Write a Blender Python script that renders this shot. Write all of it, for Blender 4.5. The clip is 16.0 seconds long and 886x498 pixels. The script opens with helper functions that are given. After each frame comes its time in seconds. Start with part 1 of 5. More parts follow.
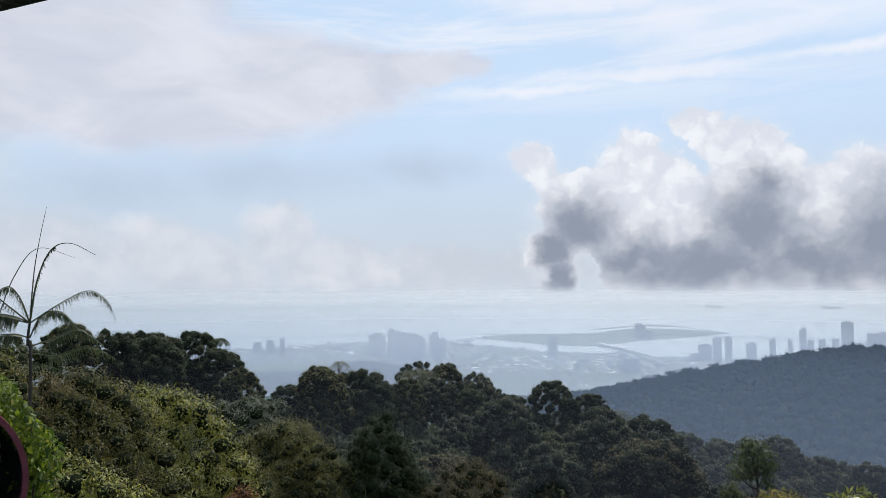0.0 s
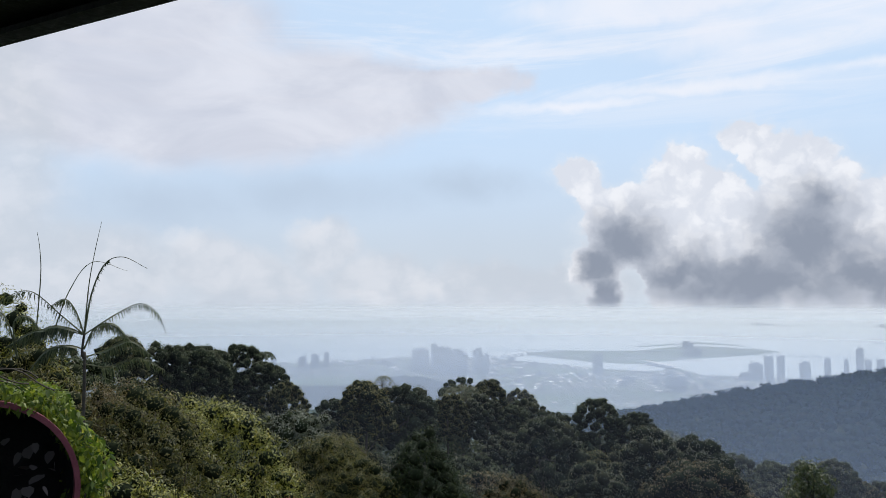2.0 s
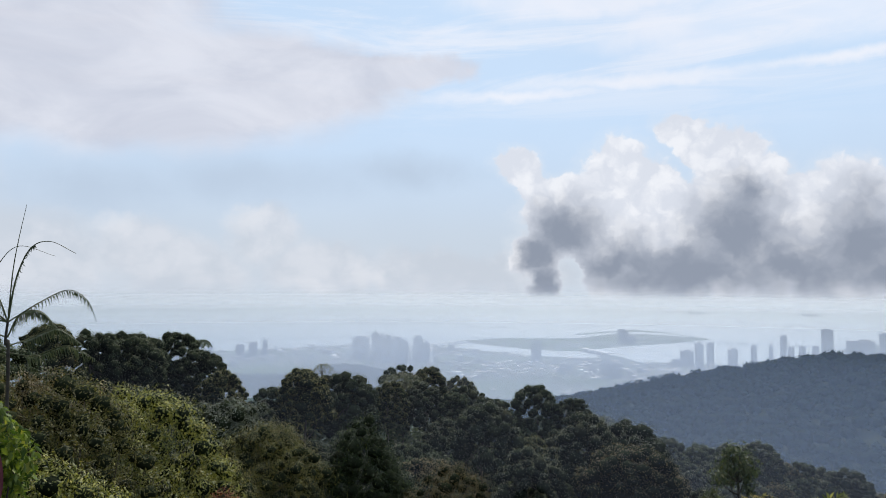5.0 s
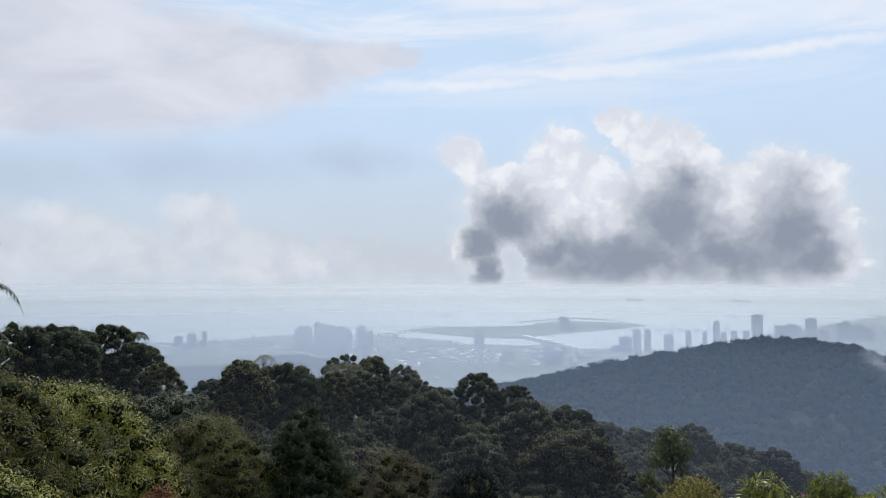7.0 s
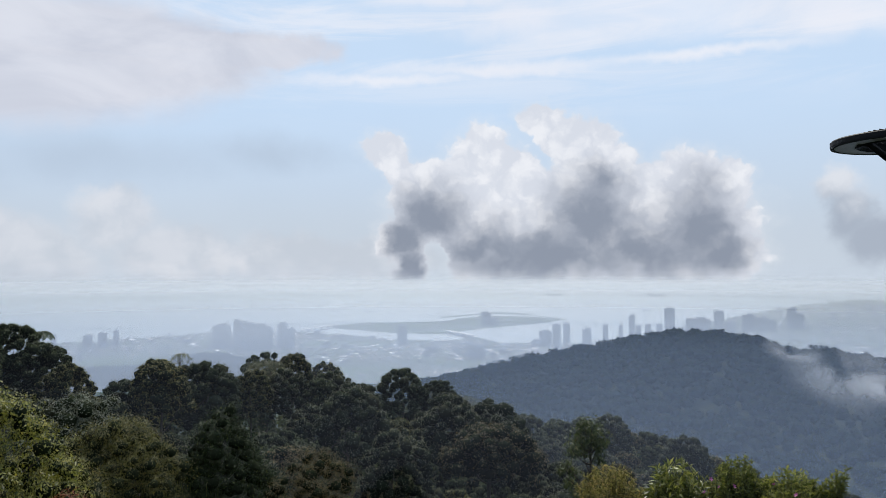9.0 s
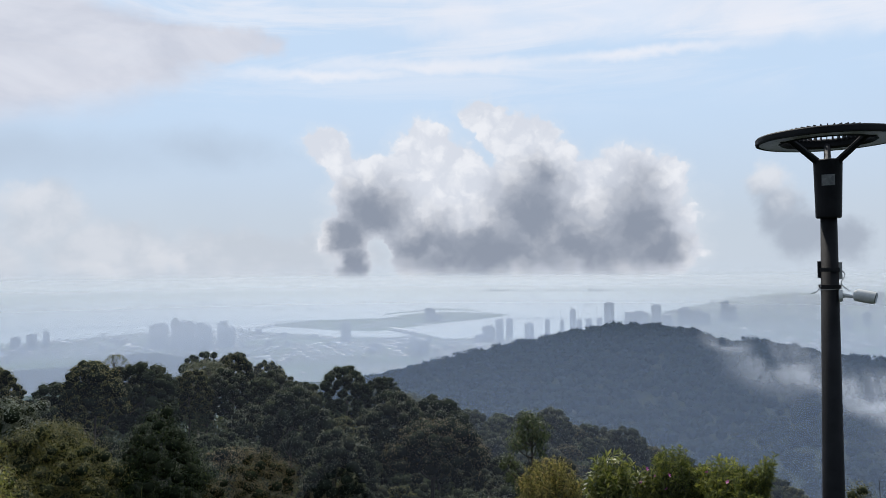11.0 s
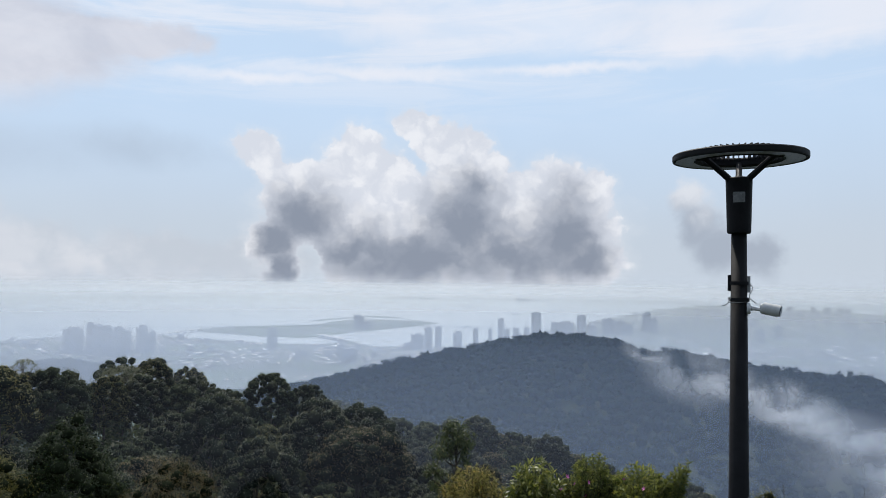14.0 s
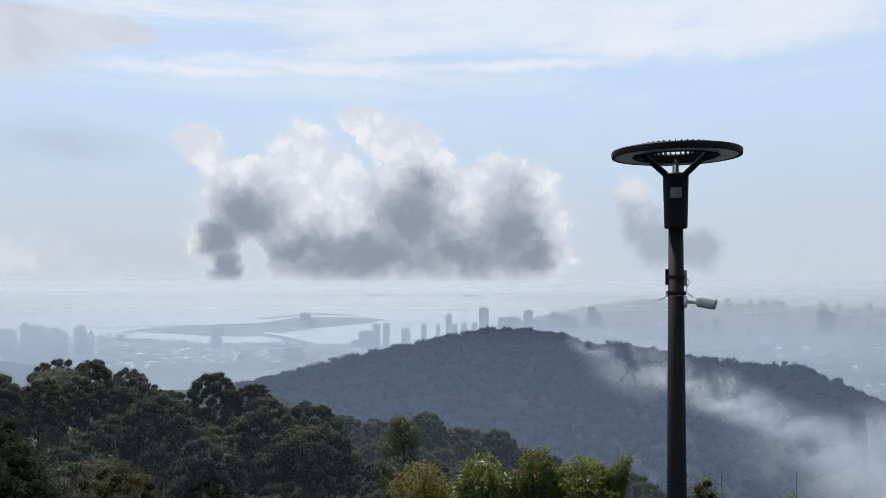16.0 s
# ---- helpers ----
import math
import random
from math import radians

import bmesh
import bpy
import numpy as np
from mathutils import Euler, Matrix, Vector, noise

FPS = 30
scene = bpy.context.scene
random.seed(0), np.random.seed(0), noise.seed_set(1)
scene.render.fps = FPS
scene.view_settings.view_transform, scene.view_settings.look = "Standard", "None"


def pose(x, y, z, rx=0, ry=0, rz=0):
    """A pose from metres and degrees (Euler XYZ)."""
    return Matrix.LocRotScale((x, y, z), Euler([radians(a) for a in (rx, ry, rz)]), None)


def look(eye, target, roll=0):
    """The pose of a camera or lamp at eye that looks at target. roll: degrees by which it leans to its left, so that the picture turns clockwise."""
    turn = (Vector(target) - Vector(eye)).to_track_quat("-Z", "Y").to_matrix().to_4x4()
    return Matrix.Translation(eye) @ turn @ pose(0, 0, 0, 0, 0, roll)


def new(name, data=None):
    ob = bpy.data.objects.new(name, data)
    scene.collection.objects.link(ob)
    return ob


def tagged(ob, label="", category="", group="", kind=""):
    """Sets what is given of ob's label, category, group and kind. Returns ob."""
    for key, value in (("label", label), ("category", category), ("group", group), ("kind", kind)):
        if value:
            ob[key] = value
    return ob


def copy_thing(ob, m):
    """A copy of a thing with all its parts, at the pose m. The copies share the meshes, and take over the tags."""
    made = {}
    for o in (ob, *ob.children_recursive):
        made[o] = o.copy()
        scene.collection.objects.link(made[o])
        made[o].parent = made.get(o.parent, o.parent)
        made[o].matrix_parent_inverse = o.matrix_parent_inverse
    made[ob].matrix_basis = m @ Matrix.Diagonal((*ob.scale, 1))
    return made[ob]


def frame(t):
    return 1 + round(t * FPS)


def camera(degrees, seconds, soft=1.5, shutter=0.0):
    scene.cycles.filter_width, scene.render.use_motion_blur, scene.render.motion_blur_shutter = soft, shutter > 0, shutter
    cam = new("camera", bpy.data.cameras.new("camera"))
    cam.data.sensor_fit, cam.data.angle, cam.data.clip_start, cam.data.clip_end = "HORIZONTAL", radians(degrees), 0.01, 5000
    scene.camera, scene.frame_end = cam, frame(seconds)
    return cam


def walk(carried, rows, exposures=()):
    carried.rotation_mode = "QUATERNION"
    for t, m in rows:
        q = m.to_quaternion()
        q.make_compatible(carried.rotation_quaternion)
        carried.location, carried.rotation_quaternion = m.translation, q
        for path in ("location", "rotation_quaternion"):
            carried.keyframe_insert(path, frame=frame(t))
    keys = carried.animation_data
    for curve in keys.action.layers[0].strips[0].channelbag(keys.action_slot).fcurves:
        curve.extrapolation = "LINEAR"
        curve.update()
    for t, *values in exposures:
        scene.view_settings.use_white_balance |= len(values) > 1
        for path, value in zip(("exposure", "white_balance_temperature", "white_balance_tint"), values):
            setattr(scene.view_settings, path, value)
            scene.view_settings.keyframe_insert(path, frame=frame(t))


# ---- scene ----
# The camera: a hand-held turn to the right from a hilltop terrace.
# seconds, eye x y z, yaw to the left, pitch up, roll
cam = camera(62.8, 16.0, soft=0.85)
PATH = [
    (0, -0.004, 0.009, -0.002, -0.00, 2.31, -0.33),
    (0.5, -0.006, 0.016, -0.004, 0.73, 2.66, -0.36),
    (1, -0.009, 0.023, -0.006, 1.81, 3.03, -0.33),
    (1.5, -0.012, 0.031, -0.008, 2.79, 3.33, -0.20),
    (2, -0.015, 0.039, -0.009, 3.44, 3.53, -0.00),
    (2.5, -0.020, 0.046, -0.010, 3.59, 3.57, 0.19),
    (3, -0.023, 0.051, -0.011, 3.13, 3.48, 0.36),
    (3.5, -0.022, 0.050, -0.011, 2.16, 3.26, 0.41),
    (4, -0.020, 0.046, -0.010, 1.01, 3.04, 0.42),
    (6.5, -0.001, 0.048, -0.009, -4.43, 1.93, 0.03),
    (7, 0.003, 0.054, -0.003, -5.66, 1.74, -0.00),
    (7.5, 0.008, 0.062, 0.000, -7.14, 1.58, 0.03),
    (8, 0.014, 0.072, -0.002, -8.72, 1.51, 0.03),
    (8.5, 0.017, 0.078, -0.009, -10.41, 1.44, -0.02),
    (9, 0.018, 0.080, -0.015, -11.71, 1.39, -0.10),
    (11.5, 0.074, 0.104, -0.018, -17.04, 1.04, -0.49),
    (12, 0.077, 0.102, -0.019, -17.78, 1.04, -0.44),
    (12.5, 0.080, 0.099, -0.020, -18.54, 1.14, -0.25),
    (13, 0.086, 0.097, -0.020, -19.50, 1.34, 0.06),
    (13.5, 0.096, 0.101, -0.021, -20.53, 1.56, 0.49),
    (14, 0.108, 0.108, -0.022, -21.63, 1.72, 0.72),
    (14.5, 0.120, 0.116, -0.022, -22.80, 1.76, 0.74),
    (15, 0.130, 0.120, -0.022, -23.91, 1.71, 0.60),
    (15.5, 0.138, 0.121, -0.022, -24.90, 1.58, 0.42),
    (16, 0.145, 0.120, -0.022, -25.77, 1.46, 0.27),
]


def aim(x, y, z, yaw, pitch, roll):
    a, b = radians(yaw), radians(pitch)
    ahead = Vector((-math.sin(a) * math.cos(b), math.cos(a) * math.cos(b), math.sin(b)))
    return look((x, y, z), Vector((x, y, z)) + ahead * 10, roll)


walk(cam, [(t, aim(*row)) for t, *row in PATH], exposures=[(0, 0.02), (4, 0.02), (8, -0.03), (12, -0.05), (16, -0.05)])

# ---- world and sun ----
SUN_AZ, SUN_EL = 14.0, 52.0  # ahead of the camera, to the right of +y
SEA = -150.0


def place(az, el, d):
    """The point at a bearing (degrees, clockwise from +y), an elevation and a level distance from the terrace's eye height."""
    a = radians(az)
    return Vector((d * math.sin(a), d * math.cos(a), d * math.tan(radians(el))))


class Nodes:
    """A short way to write node trees."""

    def __init__(self, tree):
        self.tree = tree
        tree.nodes.clear()

    def add(self, kind, inputs=(), **props):
        n = self.tree.nodes.new(kind)
        for k, v in props.items():
            setattr(n, k, v)
        for k, v in dict(inputs).items():
            self.plug(n.inputs[k], v)
        return n

    def plug(self, socket, v):
        if isinstance(v, bpy.types.NodeSocket):
            self.tree.links.new(v, socket)
        elif isinstance(v, bpy.types.Node):
            self.tree.links.new(v.outputs[0], socket)
        else:
            socket.default_value = v

    def math(self, op, a, b=0.0, c=0.0, clamp=False):
        return self.add("ShaderNodeMath", {0: a, 1: b, 2: c}, operation=op, use_clamp=clamp).outputs[0]

    def vec(self, op, a, b=(0, 0, 0)):
        n = self.add("ShaderNodeVectorMath", {0: a, 1: b}, operation=op)
        return n.outputs["Value"] if op in ("LENGTH", "DISTANCE", "DOT_PRODUCT") else n.outputs[0]

    def ramp(self, v, lo, hi, to_lo=0.0, to_hi=1.0):
        return self.add("ShaderNodeMapRange", {0: v, 1: lo, 2: hi, 3: to_lo, 4: to_hi}, interpolation_type="SMOOTHSTEP").outputs[0]

    def mix(self, f, a, b, blend="MIX"):
        n = self.add("ShaderNodeMix", data_type="RGBA", blend_type=blend)
        for s, v in ((n.inputs[0], f), (n.inputs[6], a), (n.inputs[7], b)):
            self.plug(s, v)
        return n.outputs[2]

    def noise(self, v, scale, detail=4.0, rough=0.55, distort=0.0):
        return self.add("ShaderNodeTexNoise", {"Vector": v, "Scale": scale, "Detail": detail, "Roughness": rough, "Distortion": distort}).outputs[0]

    def many(self, op, values, k=0.0):
        out = values[0]
        for v in values[1:]:
            out = self.math(op, out, v, k)
        return out


def rgb(r, g, b):
    """Linear colour from display values of 0 to 255."""
    return tuple(((c / 255 + 0.055) / 1.055) ** 2.4 if c > 10 else c / 255 / 12.92 for c in (r, g, b)) + (1.0,)


def blob(n, uv, u, v, ru, rv):
    """A soft lobe: 1 in its middle, 0 at its rim, negative outside."""
    return n.math("SUBTRACT", 1.0, n.vec("LENGTH", n.vec("DIVIDE", n.vec("SUBTRACT", uv, (u, v, 0)), (ru, rv, 1))))


world = bpy.data.worlds.new("sky")
scene.world = world
world.use_nodes = True
n = Nodes(world.node_tree)
sky = n.add("ShaderNodeTexSky", sky_type="NISHITA", sun_disc=False, sun_elevation=radians(SUN_EL), sun_rotation=radians(SUN_AZ), dust_density=2.5, altitude=400)
way = n.add("ShaderNodeTexCoord").outputs["Generated"]
xyz = n.add("ShaderNodeSeparateXYZ", {0: way})
az = n.math("DEGREES", n.math("ARCTAN2", xyz.outputs[0], xyz.outputs[1]))
el = n.math("DEGREES", n.math("ARCSINE", xyz.outputs[2]))
uv = n.add("ShaderNodeCombineXYZ", {0: az, 1: el, 2: 0.0}).outputs[0]


def stir(scale, detail, amount, shift=0.0):
    """Offsets that tear and curl the edges of the clouds."""
    c = n.add("ShaderNodeTexNoise", {"Vector": n.vec("ADD", uv, (shift, shift * 0.7, 0)), "Scale": scale, "Detail": detail, "Roughness": 0.58}).outputs["Color"]
    return n.vec("MULTIPLY", n.vec("SUBTRACT", c, (0.5, 0.5, 0.5)), (amount, amount * 0.9, 0))


def heap_of(where, lobes, k=0.25):
    return n.many("SMOOTH_MAX", [blob(n, where, *q) for q in lobes], k)


big = n.noise(uv, 0.075, 3.0, 0.55)
coarse = stir(0.2, 4.0, 3.0)
puff = n.vec("ADD", n.vec("ADD", uv, coarse), stir(0.95, 5.0, 1.15, 40.0))
wide = n.vec("ADD", n.vec("ADD", uv, n.vec("MULTIPLY", coarse, (3.0, 0.7, 0))), stir(0.5, 5.0, 0.8, 90.0))


def knobs(scale, smooth):
    return n.math("SUBTRACT", 0.5, n.add("ShaderNodeTexVoronoi", {"Vector": puff, "Scale": scale, "Smoothness": smooth}, feature="SMOOTH_F1").outputs[0])


knob = n.many("ADD", [n.math("MULTIPLY", knobs(0.42, 0.4), 0.55), n.math("MULTIPLY", knobs(0.95, 0.35), 0.32), n.math("MULTIPLY", knobs(2.1, 0.4), 0.16)])
soft = n.noise(n.vec("MULTIPLY", uv, (0.09, 0.2, 1.0)), 1.0, 5.0, 0.55, 0.5)
# clear sky, bluest high up, paling into the haze that lies over the strait
clear = n.mix(1.0, sky.outputs[0], (0.062, 0.066, 0.071, 1), "MULTIPLY")
blue = n.mix(n.ramp(el, 1.0, 14.0), rgb(203, 216, 232), rgb(204, 227, 253))
# the haze scatters forwards: milky round the sun, clear and deep blue away from it
to_sun = place(SUN_AZ, SUN_EL, 1.0).normalized()
forward = n.vec("DOT_PRODUCT", way, tuple(to_sun))
base = n.mix(n.ramp(forward, -0.35, 0.42, 0.0, 0.92), clear, blue)
base = n.mix(n.ramp(el, 6.5, -1.5, 0.0, 1.0), base, n.mix(n.ramp(forward, -0.3, 0.4), rgb(120, 140, 165), rgb(202, 213, 226)))
# high thin veils in long streaks, tilted as the wind drew them
lean = n.math("ADD", el, n.math("MULTIPLY", az, -0.03))
drawn = n.add("ShaderNodeCombineXYZ", {0: n.math("MULTIPLY", az, 0.045), 1: n.math("MULTIPLY", lean, 0.34), 2: 3.7}).outputs[0]
streak = n.ramp(n.noise(drawn, 1.0, 7.0, 0.62, 0.9), 0.42, 0.66)
streak = n.math("MULTIPLY", streak, n.ramp(el, 10.0, 17.0))
base = n.mix(n.math("MULTIPLY", streak, 0.7), base, rgb(236, 240, 250))
veil = n.math("MULTIPLY", n.ramp(heap_of(wide, ((30, 18.6, 24, 2.6), (46, 17.6, 18, 2.8), (14, 21.5, 16, 2.2))), 0.0, 0.6), n.ramp(soft, 0.25, 0.6, 0.45, 1.0))
base = n.mix(n.math("MULTIPLY", veil, 0.8), base, rgb(240, 242, 251))
band = n.ramp(heap_of(wide, ((7, 14.6, 10, 0.7), (16, 15.3, 14, 0.85), (31, 15.5, 12, 0.65))), 0.0, 1.0)
base = n.mix(n.math("MULTIPLY", band, 0.85), base, rgb(239, 242, 251))
# the broad pale deck on the left, with a clear gap beneath it
deck = n.ramp(heap_of(wide, ((-25, 14.4, 23, 6.2), (-32, 19, 19, 8), (-12, 15.2, 12, 4.4), (-3, 16.4, 8, 1.5))), 0.0, 0.4)
base = n.mix(n.math("MULTIPLY", deck, 0.9), base, n.mix(n.ramp(soft, 0.3, 0.7), rgb(201, 205, 219), rgb(225, 227, 237)))
gap = n.ramp(heap_of(wide, ((-25, 6.6, 9, 3.2), (-14, 7.8, 13, 3.0), (-2, 8.6, 8, 2.2))), 0.0, 1.0)
base = n.mix(n.math("MULTIPLY", gap, 0.75), base, rgb(187, 203, 223))
# low bright fog banks on the left, over the strait
low = n.ramp(heap_of(puff, ((-37, 8, 7.5, 16), (-29, 1.5, 8, 4.6), (-21.5, 2.6, 4, 2.8), (-18, 0.6, 6, 3.4), (-12.7, 3.6, 3.6, 2.8), (-8, 0.8, 6, 3.2), (0, 0.5, 7, 2.8), (7, 0.6, 6, 2.4)), 0.3), 0.0, 0.5)
base = n.mix(n.math("MULTIPLY", low, 0.7), base, n.mix(n.ramp(n.math("ADD", soft, n.math("MULTIPLY", knob, 0.5)), 0.35, 0.75), rgb(201, 208, 219), rgb(221, 224, 232)))
wisp = heap_of(puff, ((-5.0, 0.4, 1.1, 1.3), (-3.8, 0.2, 0.9, 0.8), (-14, 4.8, 2.4, 1.2), (-9, -0.6, 2.4, 0.9), (-23, 4.2, 2.2, 1.3)), 0.2)
base = n.mix(n.ramp(wisp, 0.0, 0.8, 0.0, 0.35), base, rgb(232, 234, 240))
# the cumulus over the strait: domes and a leaning tower over a flat, shaded base
heap = heap_of(puff, ((7.0, 9.1, 2.2, 1.8), (8.3, 7.7, 1.7, 1.9), (9.6, 6.4, 2.3, 2.1), (11.6, 6.2, 2.8, 2.2), (15.0, 8.6, 2.9, 2.4), (16.6, 6.8, 3.3, 3.0), (19.0, 5.6, 2.6, 2.3),
                      (19.5, 11.5, 2.0, 1.4), (21.2, 10.2, 2.2, 2.0), (23.1, 9.2, 2.6, 2.7), (25.0, 7.3, 2.6, 2.7), (27.4, 6.0, 2.7, 2.1), (30.4, 6.5, 3.1, 2.6), (32.7, 6.3, 2.2, 1.8),
                      (31.8, 3.0, 4.1, 4.4), (32.9, 1.0, 3.2, 2.8), (10.2, 4.1, 3.4, 3.1), (13.6, 2.9, 4.2, 4.0), (18.0, 2.4, 5.2, 4.2), (23.0, 3.4, 5.6, 5.4), (27.6, 2.8, 4.8, 4.4),
                      (8.6, 2.0, 2.2, 2.4), (9.4, -0.2, 1.5, 2.0), (20.0, 0.3, 9.5, 3.0), (30.0, 0.4, 5.0, 2.6)), 0.18)
heap = n.math("SUBTRACT", heap, n.ramp(blob(n, puff, 11.1, 1.0, 1.2, 1.4), 0.0, 0.8, 0.0, 0.35))
heap = n.math("ADD", heap, n.math("MULTIPLY", knob, 0.55))
billow = n.noise(n.vec("ADD", puff, (31.0, 7.0, 0.0)), 0.5, 5.0, 0.55, 0.3)
flat = n.ramp(n.math("ADD", el, n.math("MULTIPLY", n.math("SUBTRACT", billow, 0.5), 2.4)), -2.4, -0.8)
body, near = n.math("MULTIPLY", n.ramp(heap, -0.02, 0.17), flat), n.math("MULTIPLY", n.ramp(heap, -0.35, 0.2), flat)
dark = heap_of(puff, ((10.4, 4.0, 4.2, 3.2), (8.6, 2.0, 2.6, 3.0), (9.4, -0.1, 2.0, 2.4), (14.6, 1.2, 6.0, 3.2), (19.5, 0.8, 7.5, 3.4), (23.3, 3.4, 4.6, 5.2), (23.6, 6.6, 2.0, 2.4), (26.6, 1.0, 6.0, 3.6),
                      (31.3, 2.8, 3.9, 5.0), (32.6, 0.6, 3.4, 2.8)), 0.4)
shade = n.math("SUBTRACT", n.math("ADD", dark, n.math("MULTIPLY", n.math("SUBTRACT", billow, 0.5), 0.5)), n.math("MULTIPLY", knob, 0.42))
shade = n.math("MULTIPLY", n.ramp(shade, -0.25, 0.85), n.ramp(heap, -0.05, 0.6, 0.3, 1.0))
lit = n.mix(n.ramp(n.math("ADD", knob, billow), 0.3, 0.8), rgb(219, 224, 235), rgb(241, 243, 249))
heap_colour = n.mix(shade, lit, rgb(141, 150, 167))
base = n.mix(n.math("MULTIPLY", near, 0.3), base, rgb(229, 234, 241))
base = n.mix(n.math("MULTIPLY", body, 0.96), base, heap_colour)
# its small companion beyond the lamp
small = heap_of(puff, ((40.2, 5.6, 2.0, 1.8), (41.2, 3.6, 2.0, 2.4), (42.6, 1.6, 2.2, 2.2), (45.2, 1.4, 2.0, 1.8)), 0.3)
base = n.mix(n.ramp(small, -0.1, 0.6, 0.0, 0.85), base, n.mix(n.ramp(n.math("ADD", el, n.math("MULTIPLY", knob, 3.0)), 3.0, 7.0), rgb(168, 178, 194), rgb(228, 231, 238)))
# soft unevenness everywhere; below the horizon the same haze as over the sea
base = n.mix(1.0, base, n.mix(big, (0.955, 0.96, 0.965, 1), (1.045, 1.045, 1.04, 1)), "MULTIPLY")
n.add("ShaderNodeOutputWorld", {0: n.add("ShaderNodeBackground", {0: base, 1: 1.0})})

sun = new("sun", bpy.data.lights.new("sun", "SUN"))
sun.data.energy, sun.data.angle, sun.data.color = 4.6, radians(0.53), (1.0, 0.95, 0.87)
sun.matrix_world = look(place(SUN_AZ, SUN_EL, 100), (0, 0, 0))

# ---- materials ----


def material(name):
    m = bpy.data.materials.new(name)
    m.use_nodes = True
    return m, Nodes(m.node_tree)


def finish(n, shader, displacement=None):
    n.add("ShaderNodeOutputMaterial", {"Surface": shader})


def leaf_material(name, dark, light, odd, gloss=0.62, through_light=0.3, odd_share=0.06, spec=0.18):
    """Leaves: each takes its own tint, each plant its own cast; light shines through."""
    m, n = material(name)
    one = n.add("ShaderNodeNewGeometry").outputs["Random Per Island"]
    tree = n.add("ShaderNodeObjectInfo").outputs["Random"]
    pos = n.add("ShaderNodeTexCoord").outputs["Object"]
    c = n.mix(n.ramp(n.math("ADD", n.math("MULTIPLY", one, 0.6), n.math("MULTIPLY", n.noise(pos, 0.5, 2.0), 0.5)), 0.2, 0.85), dark, light)
    c = n.mix(n.math("MULTIPLY", n.ramp(one, 1.0 - odd_share, 1.0 - odd_share * 0.6), 0.7), c, odd)
    c = n.mix(1.0, c, n.mix(tree, (0.8, 0.82, 0.8, 1), (1.3, 1.25, 1.15, 1)), "MULTIPLY")
    p = n.add("ShaderNodeBsdfPrincipled", {"Base Color": c, "Roughness": gloss, "Specular IOR Level": spec})
    t = n.add("ShaderNodeBsdfTranslucent", {"Color": n.mix(1.0, c, (1.3, 1.3, 0.7, 1), "MULTIPLY")})
    finish(n, n.add("ShaderNodeMixShader", {0: through_light, 1: p, 2: t}))
    return m


def mottled(name, a, b, scale, rough=0.8, metal=0.0, bump=0.3, fine_scale=None, spread=(0.35, 0.65), spec=0.3):
    """A surface of two tones at two scales, with a fine relief."""
    m, n = material(name)
    pos = n.add("ShaderNodeTexCoord").outputs["Object"]
    one = n.noise(pos, scale, 5.0, 0.6)
    two = n.noise(pos, fine_scale or scale * 9, 4.0, 0.6)
    c = n.mix(n.ramp(n.math("ADD", n.math("MULTIPLY", one, 0.65), n.math("MULTIPLY", two, 0.35)), *spread), a, b)
    p = n.add("ShaderNodeBsdfPrincipled", {"Base Color": c, "Roughness": n.ramp(two, 0.2, 0.8, rough - 0.12, min(rough + 0.12, 1)), "Metallic": metal, "Specular IOR Level": spec})
    if bump:
        n.plug(p.inputs["Normal"], n.add("ShaderNodeBump", {"Strength": bump, "Distance": 0.02, "Height": two}))
    finish(n, p)
    return m


def tinted(name, dark, light, rough=0.7, by="island", spec=0.3):
    """One tone for each piece between two colours."""
    m, n = material(name)
    r = n.add("ShaderNodeNewGeometry").outputs["Random Per Island"] if by == "island" else n.add("ShaderNodeObjectInfo").outputs["Random"]
    pos = n.add("ShaderNodeTexCoord").outputs["Object"]
    c = n.mix(r, dark, light)
    c = n.mix(1.0, c, n.mix(n.noise(pos, 0.35, 4.0), (0.8, 0.8, 0.8, 1), (1.15, 1.15, 1.15, 1)), "MULTIPLY")
    finish(n, n.add("ShaderNodeBsdfPrincipled", {"Base Color": c, "Roughness": rough, "Specular IOR Level": spec}))
    return m


